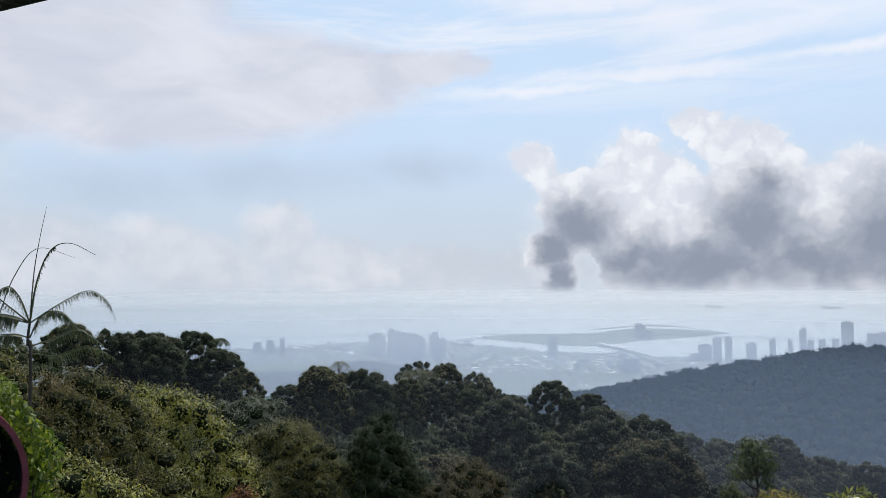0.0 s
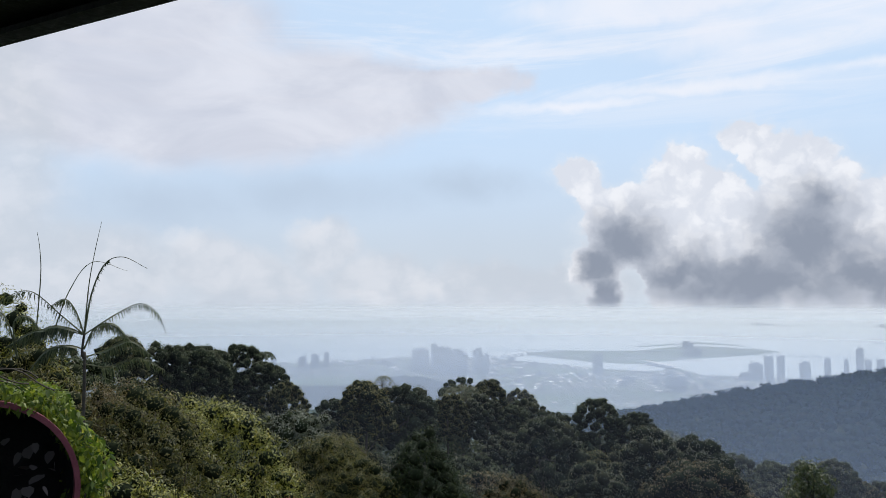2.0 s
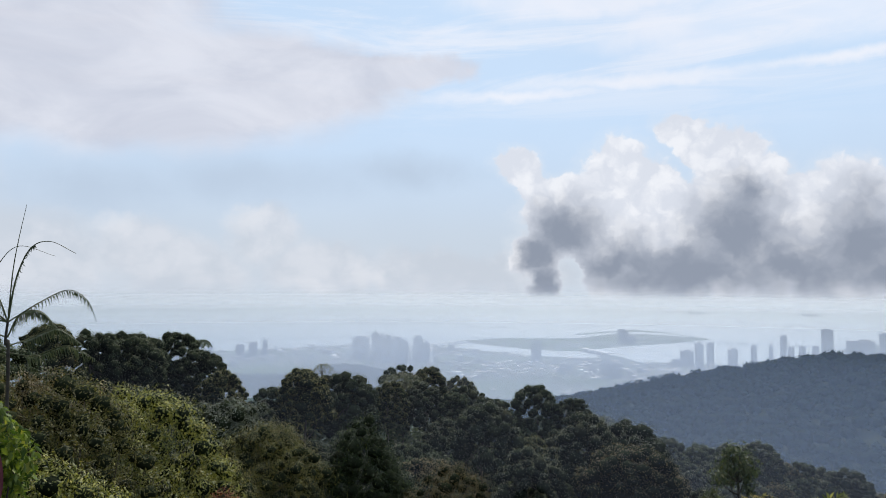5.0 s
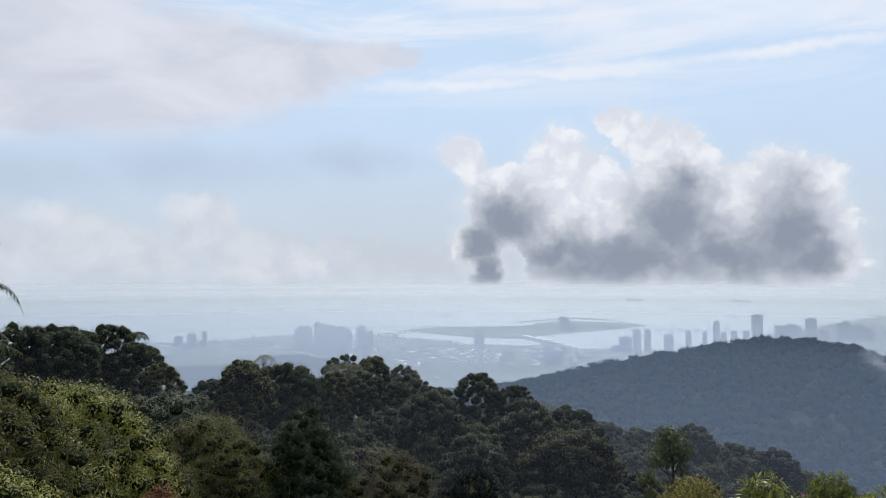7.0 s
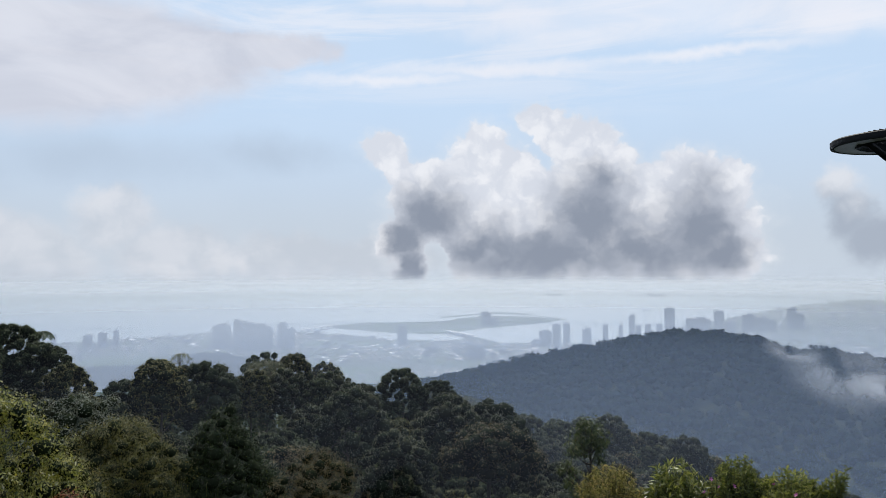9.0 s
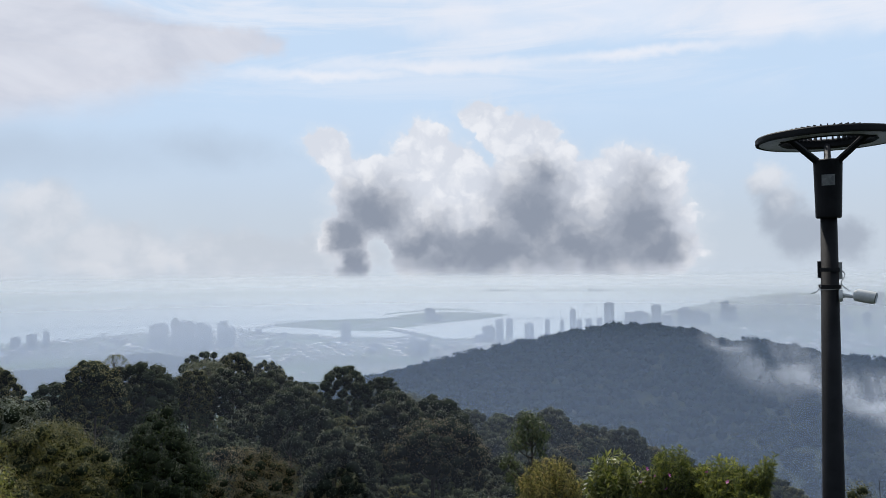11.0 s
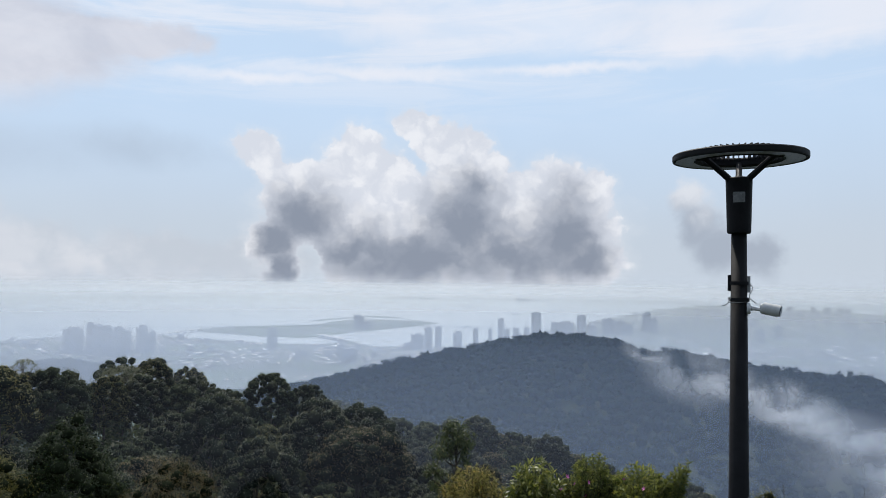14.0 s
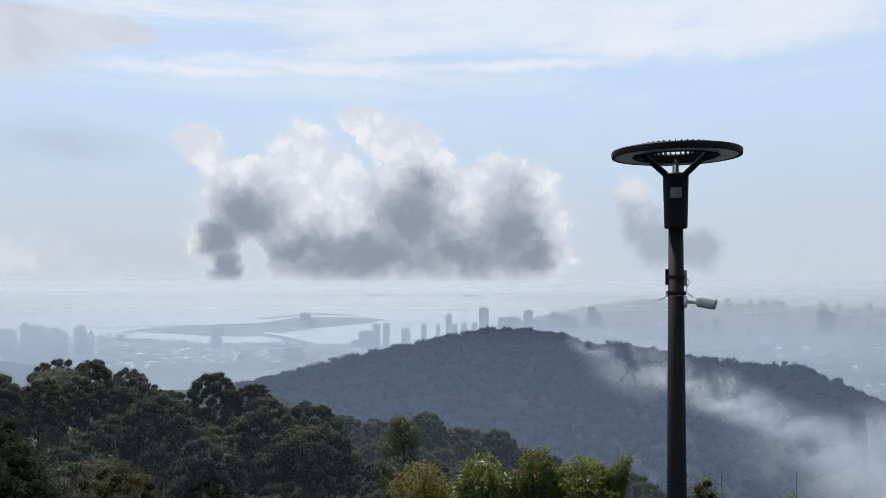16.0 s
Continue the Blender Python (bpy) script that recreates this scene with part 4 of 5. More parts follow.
def spline(points, steps=24):
    """A smooth run of points through the given ones."""
    p = np.array(points, float)
    p = np.concatenate([[2 * p[0] - p[1]], p, [2 * p[-1] - p[-2]]])
    out = []
    k = len(p) - 3
    for i in range(k):
        a, b_, c_, d = p[i:i + 4]
        for t in np.linspace(0, 1, max(2, steps // k), endpoint=i == k - 1):
            out.append(0.5 * ((2 * b_) + (c_ - a) * t + (2 * a - 5 * b_ + 4 * c_ - d) * t * t + (3 * b_ - a - 3 * c_ + d) * t ** 3))
    return np.array(out)


b = Build()
b.tube(spline([(0, 0, -0.4), from_palm(-29.5, -6.8), from_palm(-29.7, -4.4), from_palm(-29.6, -2.8)]), np.linspace(0.034, 0.02, 24), 8)
part("trunk", b, BARK, palm, smooth=True)
STALK = mottled("palm_stalk", (0.05, 0.06, 0.025, 1), (0.11, 0.11, 0.05, 1), 3.0, 0.6)


def frond(points, first=0.2, leaflet=0.3, thick=0.014, per=1, bare_from=1.0):
    """A stalk with a row of hanging leaflets on each side."""
    s = spline(points, 42)
    g = Build().tube(s, np.linspace(thick, thick * 0.25, len(s)), 6)
    stalk = part("frond", g, STALK, palm, smooth=True)
    where, out = [], Build()
    for i in range(int(len(s) * first), min(int(len(s) * bare_from), len(s) - 1)):
        t = s[i + 1] - s[i]
        t /= np.linalg.norm(t) + 1e-9
        side = np.cross(t, (0, 0, 1.0))
        side /= np.linalg.norm(side) + 1e-9
        for sg in (-1, 1):
            for u in range(per):
                a = s[i] + (s[i + 1] - s[i]) * u / per
                size = leaflet * rng.uniform(0.6, 1.1) * min(1.0, 2.6 * (1.04 - i / len(s)))
                mid = a + side * sg * size * 0.35 + t * size * 0.25 + np.array((0, 0, -0.12 * size))
                end = a + side * sg * size * 0.45 + t * size * 0.4 + np.array((0, 0, -0.8 * size)) + rng.normal(0, 0.02, 3)
                w = t * 0.009
                out.add([a, mid + w, end, mid - w], [(0, 1, 2, 3)])
    if out.count:
        part("foliage", out, LEAF_DEEP, stalk)


hub = from_palm(-29.6, -2.9)
frond([hub, from_palm(-27.6, -1.5), from_palm(-26.0, -0.75), from_palm(-24.8, -1.5), from_palm(-24.2, -3.0)], 0.15, 0.21, bare_from=0.86)
frond([hub, from_palm(-31.0, -1.6), from_palm(-32.9, 0.1), from_palm(-34.4, -0.3), from_palm(-35.5, -1.5)], 0.15, 0.22, bare_from=0.95)
frond([hub, from_palm(-29.2, 0.0), from_palm(-28.4, 2.1), from_palm(-27.2, 2.6), from_palm(-25.6, 1.8)], 0.1, 0.13, 0.016, 3, 0.55)
frond([hub, from_palm(-29.4, 0.5), from_palm(-29.1, 2.8), from_palm(-28.7, 5.1)], 0.08, 0.14, 0.012, 2, 0.35)
frond([from_palm(-31.6, -3.0), from_palm(-30.6, 0.2), from_palm(-29.2, 2.2), from_palm(-26.9, 1.6)], 1.0, thick=0.011)
frond([from_palm(-32.6, -3.4), from_palm(-32.4, 1.0), from_palm(-32.5, 3.0), from_palm(-32.7, 4.2)], 1.0, thick=0.011)
frond([hub, from_palm(-31.2, -2.5), from_palm(-32.8, -2.6), from_palm(-34.3, -3.6)], 0.15, 0.34, per=2)
frond([hub, from_palm(-30.6, -2.4), from_palm(-31.8, -2.3), from_palm(-33.2, -3.3)], 0.15, 0.34, per=2)
frond([hub - [0, 0, 0.4], from_palm(-28.2, -4.0), from_palm(-26.6, -3.4), from_palm(-25.0, -4.6)], 0.2, 0.34, per=2)
frond([hub - [0, 0, 0.5], from_palm(-28.0, -5.2), from_palm(-26.0, -4.6), from_palm(-24.2, -5.6)], 0.2, 0.34)
frond([from_palm(-33.6, -4.4), from_palm(-34.4, -1.6), from_palm(-35.6, -1.2), from_palm(-37.2, -2.6)], 0.2, 0.36)
frond([from_palm(-33.6, -4.4), from_palm(-33.9, -2.0), from_palm(-33.0, -1.6), from_palm(-31.9, -3.2)], 0.2, 0.3)
frond([hub - [0, 0, 0.25], from_palm(-30.6, -3.6), from_palm(-31.9, -3.9), from_palm(-33.0, -5.4)], 0.1, 0.34, per=2)
frond([hub - [0, 0, 0.25], from_palm(-28.9, -2.4), from_palm(-27.7, -2.2), from_palm(-26.6, -3.4)], 0.1, 0.3, per=2)
frond([hub, from_palm(-30.2, -1.2), from_palm(-30.9, -0.4), from_palm(-31.9, -1.0)], 0.1, 0.24, per=1)
near_tree("shrub", "feathery olive-green shrub behind the palm", -33.4, -3.6, 15, "dome", LEAF_OLIVE, 1.1, 2.0, "shrub", clumps=70, per=170, leaf=0.09, clump=0.35, slim=0.2, trunk_r=0.05, core=0.45, fill=0.4)

near_tree("broadleaf_tree", "feathery olive tree beyond the palm", -36.0, -0.2, 19, "dome", LEAF_SUNNY, 1.5, 2.6, clumps=110, per=150, leaf=0.075, clump=0.42, slim=0.3, trunk_r=0.09, limbs=14, core=0.5, fill=0.4)
near_tree("broadleaf_tree", "dark fine-leaved tree between palm and crest", -30.6, -4.2, 20, "dome", LEAF_DEEP, 1.5, 2.4, clumps=110, per=150, leaf=0.075, clump=0.4, slim=0.35, trunk_r=0.09, limbs=14, core=0.5, fill=0.4)

# a palm far up on the crest
far_palm = thing("palm", place(-17.3, -5.1, 74), "small palm with arching fronds on the wooded crest", "palm", scale=0.6)
b = Build().tube([(0, 0, -8), (0, 0, 0.6)], [0.14, 0.1], 6)
part("trunk", b, BARK, far_palm)
b = Build()
for k in range(11):
    a = k * 0.571 + 0.2
    s = spline([(0, 0, 0.6), (0.7 * math.cos(a), 0.7 * math.sin(a), 1.5), (1.6 * math.cos(a), 1.6 * math.sin(a), 1.2), (2.1 * math.cos(a), 2.1 * math.sin(a), 0.4)], 15)
    for i in range(len(s) - 1):
        for sg in (-1, 1):
            e = s[i] + np.array((-math.sin(a) * sg * 0.3, math.cos(a) * sg * 0.3, -0.3))
            b.add([s[i], s[i + 1], e + (s[i + 1] - s[i]) * 0.6, e], [(0, 1, 2, 3)])
part("crown", b, LEAF_DEEP, far_palm)

# ---- the round arch under its vines ----
MAROON = mottled("maroon_paint", (0.15, 0.035, 0.05, 1), (0.24, 0.065, 0.085, 1), 6.0, 0.5, spread=(0.3, 0.7))
# One near-black tone for the arch's barrel, back and feet.
ARCH_DARK = mottled("arch_near_black", (0.008, 0.008, 0.008, 1), (0.02, 0.018, 0.017, 1), 5.0, 0.9)
PALE_LEAF = tinted("dry_leaf", (0.03, 0.026, 0.024, 1), (0.2, 0.165, 0.16, 1), 0.6)
AR = 0.56
arch_at = place(-35.9, -13.2, 5.0)
face = math.degrees(math.atan2(-arch_at.x, -arch_at.y))  # its mouth is turned to the terrace
arch = thing("round_arch", arch_at, "round maroon arch overgrown with bright green creeper", "garden arch", turn=-face + 180)


def hoop(r0, r1, y0, y1, sides=72):
    """A flat-sided ring standing upright, its axis along y."""
    ang = np.arange(sides) * 2 * math.pi / sides
    v = [(r * math.cos(a), y, r * math.sin(a)) for r, y in ((r0, y0), (r1, y0), (r1, y1), (r0, y1)) for a in ang]
    f = [(i * sides + j, i * sides + (j + 1) % sides, ((i + 1) % 4) * sides + (j + 1) % sides, ((i + 1) % 4) * sides + j) for i in range(4) for j in range(sides)]
    return Build().add(v, f)


part("rim", hoop(AR - 0.032, AR, -0.02, 0.05), MAROON, arch, "maroon painted metal rim")
part("barrel", hoop(AR - 0.03, AR - 0.012, 0.05, 0.75), ARCH_DARK, arch, "near-black inside of the barrel")
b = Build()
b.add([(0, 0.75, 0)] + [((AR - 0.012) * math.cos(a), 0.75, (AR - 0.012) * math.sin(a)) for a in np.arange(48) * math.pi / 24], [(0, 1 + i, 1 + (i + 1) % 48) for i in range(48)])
part("back", b, ARCH_DARK, arch)
for sx in (-0.3, 0.3):
    part("foot", Build().box((sx, 0.35, -AR - 0.3), (0.08, 0.5, 0.9)), ARCH_DARK, arch)
b = Build()
for k in range(24):
    a, r = rng.uniform(-1.2, 1.9), rng.uniform(0.2, 0.5)
    q = np.array((r * math.cos(a), rng.uniform(0.1, 0.5), r * math.sin(a)))
    s = rng.uniform(0.018, 0.034)
    u = rng.normal(0, 0.45, 3) + [1, 0, 0]
    w = rng.normal(0, 0.45, 3) + [0, 0, 1]
    heart = [(0, -1.25), (0.62, -0.45), (0.8, 0.3), (0.42, 0.85), (0, 0.78), (-0.42, 0.85), (-0.8, 0.3), (-0.62, -0.45)]
    b.add([q + s * (u * hx + w * hz) for hx, hz in heart], [tuple(range(8))])
part("dry_foliage", b, PALE_LEAF, arch, "pale heart-shaped dry leaves")
creeper, stems = Build(), Build()
k = 8500
a = rng.uniform(-0.9, 2.5, k)
thick = np.interp(a, (-0.9, -0.2, 0.5, 1.2, 1.8, 2.5), (0.13, 0.17, 0.16, 0.11, 0.09, 0.08))
r = AR + 0.005 + thick * rng.uniform(0, 1, k) ** 1.4 + 0.03 * np.sin(a * 9)
y = rng.uniform(0.0, 0.75, k) - 0.05 * np.sin(a * 7)
creeper.leaves(np.stack([r * np.cos(a), y, r * np.sin(a)], 1), np.stack([np.cos(a) * 0.6, -0.7 + 0 * a, np.sin(a) * 0.6 + 0.5], 1), 0.04, 0.021, 0.6, 0.8)
for k in range(16):
    a0 = rng.uniform(-0.7, 2.2)
    ang = np.linspace(a0, a0 - rng.uniform(0.4, 0.9), 10)
    rr = AR + rng.uniform(0.03, 0.16) + 0.02 * np.sin(ang * 11 + k)
    stems.tube(np.stack([rr * np.cos(ang), np.full(10, rng.uniform(-0.02, 0.6)), rr * np.sin(ang)], 1), 0.005, 5)
part("creeper", creeper, LEAF_VINE, arch, "bright green creeper leaves")
part("creeper_wood", stems, BARK, arch)

# grass blades and thin canes that rise at the foot of the view
for az_g, el_g, d_g, k in ((-9.5, -15.2, 16, 16), (-6.5, -15.0, 16, 14), (-3.6, -15.6, 15, 10)):
    foot = rooted(az_g, d_g)
    tuft = thing("grass_tuft", foot, "tuft of long green grass blades on the slope", "grass", "grass tufts")
    b = Build()
    h = place(az_g, el_g, d_g).z - foot.z
    for _ in range(k):
        lean_g = rng.normal(0, 0.28, 2)
        s = bend((rng.normal(0, 0.1), rng.normal(0, 0.1), -0.1), (lean_g[0], lean_g[1], h * rng.uniform(0.75, 1.0)), (-lean_g[0] * 0.3, -lean_g[1] * 0.3, 0), 6)
        b.tube(s, np.linspace(0.012, 0.002, 6), 3)
    part("blades", b, LEAF_LUSH, tuft)
for az_g, el_g, d_g, lean_g in ((47.2, -14.3, 10, -0.12), (51.6, -13.9, 10, 0.0)):
    foot = rooted(az_g, d_g)
    cane = thing("cane", foot, "thin bare cane rising beside the shrubs", "cane", "thin canes")
    h = place(az_g, el_g, d_g).z - foot.z
    part("stem", Build().tube(bend((0, 0, -0.2), (lean_g, 0, h), (0.02, 0, 0)), np.linspace(0.009, 0.004, 7), 6), BARK, cane)

# ---- the street lamp with its security camera ----
LX, LY, LZ = 2.956, 3.075, 0.592
BLACK = mottled("dark_powder_coat", (0.009, 0.009, 0.010, 1), (0.016, 0.016, 0.018, 1), 8.0, 0.6, bump=0.12, fine_scale=140, spec=0.1)
LENS = mottled("lamp_diffuser", (0.3, 0.3, 0.32, 1), (0.4, 0.4, 0.42, 1), 10.0, 0.35, bump=0.0)
WHITE = mottled("weathered_white_plastic", (0.42, 0.42, 0.42, 1), (0.56, 0.56, 0.56, 1), 9.0, 0.45, bump=0.05)
GLASS_BLACK = mottled("black_glass", (0.01, 0.01, 0.01, 1), (0.015, 0.015, 0.016, 1), 10.0, 0.12, bump=0.0)
STICKER = mottled("grey_sticker", (0.12, 0.12, 0.12, 1), (0.25, 0.25, 0.25, 1), 30.0, 0.5, bump=0.0)
WIRE = mottled("grey_wire", (0.2, 0.2, 0.2, 1), (0.32, 0.32, 0.32, 1), 10.0, 0.45, bump=0.0)
base_z = land_at(LX, LY)
lamp = thing("street_lamp", (LX, LY, base_z), "dark ring-headed street lamp on a tapered post", "street lamp", turn=-43.5)
Z = LZ - base_z
part("post", Build().spin([(0.0, -0.3), (0.064, -0.3), (0.058, 0.0), (0.0378, Z - 0.38), (0.0, Z - 0.38)], 32), BLACK, lamp, smooth=True)
part("base_plate", Build().box((0, 0, 0.012), (0.26, 0.26, 0.024)), BLACK, lamp)
part("sleeve", Build().spin([(0.0, Z - 0.40), (0.054, Z - 0.40), (0.058, Z - 0.396), (0.0595, Z - 0.39), (0.0665, Z - 0.115), (0.066, Z - 0.11), (0.06, Z - 0.105), (0.0, Z - 0.105)], 40), BLACK, lamp, smooth=False)
head = part("ring_head", Build().spin([(0.334, Z - 0.016), (0.336, Z - 0.008), (0.336, Z + 0.012), (0.33, Z + 0.018), (0.2, Z + 0.03), (0.185, Z + 0.022), (0.185, Z - 0.012), (0.215, Z - 0.02), (0.225, Z - 0.012), (0.318, Z - 0.011), (0.322, Z - 0.018), (0.334, Z - 0.016)], 72), BLACK, lamp)
part("diffuser", Build().spin([(0.226, Z - 0.0125), (0.317, Z - 0.0125), (0.317, Z - 0.0145), (0.226, Z - 0.0145), (0.226, Z - 0.0125)], 72), LENS, head, "pale grey light diffuser")
for k in range(44):
    a = k * 2 * math.pi / 44
    fin = Build().box((0.195 * math.cos(a), 0.195 * math.sin(a), Z + 0.03), (0.05, 0.006, 0.03), math.degrees(a), 0.7)
    part("fin", fin, BLACK, head)
for k in range(3):
    a = radians(90 + 120 * k)
    c_, s_ = math.cos(a), math.sin(a)
    arm = Build().tube([(0.05 * c_, 0.05 * s_, Z - 0.135), (0.06 * c_, 0.06 * s_, Z - 0.11), (0.19 * c_, 0.19 * s_, Z - 0.008), (0.24 * c_, 0.24 * s_, Z - 0.006)], [0.016, 0.0175, 0.0155, 0.014], 8)
    part("arm", arm, BLACK, lamp)
b = Build()
for i in range(7):
    for j in range(2):
        a = radians(-90 - 26 + i * 52 / 6)
        b.v.append(np.array([(0.0672 * math.cos(a), 0.0672 * math.sin(a), Z - 0.185 - 0.055 * j)]))
b.count = 14
b.f = [(2 * i, 2 * i + 1, 2 * i + 3, 2 * i + 2) for i in range(6)]
part("sticker", b, STICKER, lamp, "worn grey label, illegible")
part("collar", Build().spin([(0.0, Z - 0.755), (0.0515, Z - 0.755), (0.0515, Z - 0.735), (0.0, Z - 0.735)], 32), BLACK, lamp)

box = thing("junction_box", (LX, LY, LZ - 0.62), "small dark junction boxes strapped to the lamp post", "junction box", turn=-43.5)
part("box", Build().box((-0.047, 0.02, -0.04), (0.016, 0.06, 0.085)), BLACK, box)
part("box", Build().box((0.048, 0.02, -0.045), (0.016, 0.06, 0.085), 0, 0.9), WIRE, box, "grey plastic box")
part("strap", Build().spin([(0.043, -0.05), (0.0475, -0.05), (0.0475, -0.03), (0.043, -0.03), (0.043, -0.05)], 32), BLACK, box)

cctv = thing("security_camera", (LX, LY, LZ - 0.79), "white bullet security camera on a lamp post bracket", "security camera", turn=-43.5, scale=0.75)
part("bracket", Build().tube([(0.05, -0.02, 0.0), (0.072, -0.02, 0.0), (0.075, -0.02, 0.0)], [0.042, 0.04, 0.03], 24), WHITE, cctv)
part("neck", Build().tube([(0.066, -0.02, 0.002), (0.10, -0.02, 0.0), (0.125, -0.025, -0.004), (0.155, -0.03, -0.004)], [0.018, 0.012, 0.011, 0.016], 14), WHITE, cctv, smooth=True)
b = Build().tube([(0.142, -0.03, 0.004), (0.145, -0.031, 0.004), (0.225, -0.05, -0.012), (0.245, -0.055, -0.016)], [0.03, 0.036, 0.036, 0.034], 28)
shell = part("shell", b, WHITE, cctv)
part("visor", Build().tube([(0.155, -0.033, 0.009), (0.26, -0.058, -0.011)], [0.038, 0.0385], 28), WHITE, cctv, "white sun visor")
part("lens_window", Build().tube([(0.26, -0.058, -0.011), (0.264, -0.059, -0.0118)], [0.034, 0.033], 28), GLASS_BLACK, cctv, "black glass lens window")
wire = thing("cable", (LX, LY, LZ - 0.72), "thin grey wire twisted round the lamp post", "cable", turn=-43.5)
a = np.linspace(0, 5.2 * math.pi, 60)
loops = np.stack([0.049 * np.cos(a), 0.049 * np.sin(a), -0.03 + 0.012 * np.sin(a * 0.5)], 1)
tail = spline([loops[-1], (-0.06, -0.04, -0.05), (-0.085, -0.03, -0.06)], 10)
head_w = spline([(0.05, -0.03, 0.06), (0.066, -0.04, 0.035), (0.05, -0.045, 0.0), (0.055, -0.045, -0.02), (0.085, -0.03, -0.045)], 20)
part("wire", Build().tube(np.concatenate([loops, tail]), 0.0024, 5), WIRE, wire)
part("wire_end", Build().tube(head_w, 0.0024, 5), WIRE, wire)

# ---- the shelter roof over the terrace ----
ROOF = mottled("dark_roof_metal", (0.008, 0.008, 0.01, 1), (0.018, 0.018, 0.02, 1), 2.0, 0.55)
e1, e2 = Vector((-2.62, 3.67, 1.29)), Vector((-1.297, 3.07, 1.29))
run = (e2 - e1).normalized()
inward = Vector((run.y, -run.x, 0))
if inward.y > 0:
    inward = -inward
shelter = thing("shelter_roof", (0, 0, land_at(-3, -2)), "dark metal shelter roof over the terrace", "shelter")
drop = Vector((0, 0, shelter.location.z))
a0, b0 = e1 - run * 2.2, e2 + run * 0.55


def slab(p0, p1, depth, low, high, setback=0.0):
    o = [p0 + inward * setback, p1 + inward * setback, p1 + inward * (setback + depth), p0 + inward * (setback + depth)]
    v = [tuple(q - drop + Vector((0, 0, low))) for q in o] + [tuple(q - drop + Vector((0, 0, high))) for q in o]
    return Build().add(v, [(3, 2, 1, 0), (4, 5, 6, 7), (0, 1, 5, 4), (1, 2, 6, 5), (2, 3, 7, 6), (3, 0, 4, 7)])


part("fascia", slab(a0, b0, 0.03, 0.0, 0.17), ROOF, shelter)
part("gutter", slab(a0, b0, 0.09, -0.004, 0.025, 0.032), ROOF, shelter)
part("roof_panel", slab(a0, b0, 4.6, 0.06, 0.1, 0.034), ROOF, shelter)
for sx, back in ((0.3, 4.2), (4.0, 4.2), (0.2, 0.5)):
    q = a0 + run * sx + inward * back
    part("post", Build().box((q.x, q.y, (1.36 - shelter.location.z) / 2 - 0.1), (0.1, 0.1, 1.36 - shelter.location.z + 0.2)), ROOF, shelter)

# ---- the town on the plain and the island ----
WALL = tinted("render_wall", (0.1, 0.11, 0.13, 1), (0.36, 0.36, 0.37, 1), 0.8, by="object")
PANE = mottled("window_glass", (0.04, 0.05, 0.06, 1), (0.08, 0.09, 0.11, 1), 0.4, 0.2, bump=0.0)
m, n = material("house_roof")
one = n.add("ShaderNodeNewGeometry").outputs["Random Per Island"]
tone = n.mix(n.ramp(one, 0.0, 0.9), (0.06, 0.055, 0.05, 1), (0.32, 0.31, 0.3, 1))
tone = n.mix(n.ramp(one, 0.84, 0.92), tone, (0.7, 0.7, 0.69, 1))
finish(n, n.add("ShaderNodeBsdfPrincipled", {"Base Color": tone, "Roughness": 0.6}))
ROOFS = m


def tower(az, wide_deg, base_el, top_el, look_kind):
    """A high-rise with floors of windows, a parapet and a plant room; it stands on the plain."""
    d = float(sea_range(base_el))
    w = d * radians(wide_deg) / 1.0
    h = d * (math.tan(radians(top_el)) - math.tan(radians(base_el)))
    q = place(az, 0, d)
    foot = min(land_at(q.x, q.y), SEA + 12)
    high = d * math.tan(radians(top_el)) - foot
    deep = w * (0.75 if look_kind == "slab" else 0.55)
    label = "slender pale high-rise tower in the haze" if look_kind == "slab" else "broad pale apartment block in the haze"
    ob = thing("apartment_tower", (q.x, q.y, foot), label, "building", "town towers", turn=-az + rng.uniform(-14, 14))
    body_h = high * (0.94 if look_kind == "slab" else 0.9)
    part("wall", Build().box((0, 0, body_h / 2 - 1), (w, deep, body_h + 2)), WALL, ob)
    floors = int(max(4, min(16, body_h / 2.4)))
    step = body_h / floors
    for sx in (-0.25, 0.25):
        b = Build()
        for i in range(floors):
            b.box((sx * w, -deep / 2 - 0.02, (i + 0.55) * step), (w * 0.36, 0.2, step * 0.42))
        part("windows", b, PANE, ob)
    part("parapet", Build().box((0, 0, body_h + 0.25), (w * 1.03, deep * 1.03, 0.5)), WALL, ob)
    part("plant_room", Build().box((w * rng.uniform(-0.15, 0.15), 0, (body_h + high) / 2), (w * rng.uniform(0.4, 0.7), deep * 0.6, high - body_h)), WALL, ob)


tower(-14.32, 0.57, -5.86, -4.77, "slab")
tower(-13.37, 0.55, -5.91, -4.62, "slab")
tower(-12.48, 0.38, -5.87, -4.48, "slab")
tower(-16.48, 0.41, -5.55, -4.60, "slab")
tower(-5.20, 1.30, -6.10, -4.24, "block")
tower(-4.05, 0.62, -6.20, -3.92, "block")
tower(-3.55, 0.50, -6.25, -4.06, "block")
tower(-3.05, 0.60, -6.30, -4.18, "block")
tower(-2.35, 0.85, -6.30, -4.30, "block")
tower(-1.75, 0.50, -6.35, -4.52, "block")
tower(-0.75, 0.72, -6.22, -4.20, "block")
tower(-0.10, 0.58, -6.24, -4.62, "block")
tower(8.50, 0.70, -6.12, -4.50, "slab")
tower(15.10, 0.75, -4.65, -3.52, "block")
tower(15.73, 0.53, -4.69, -3.99, "block")
tower(18.97, 0.66, -6.27, -5.63, "block")
tower(19.71, 0.90, -6.17, -4.92, "block")
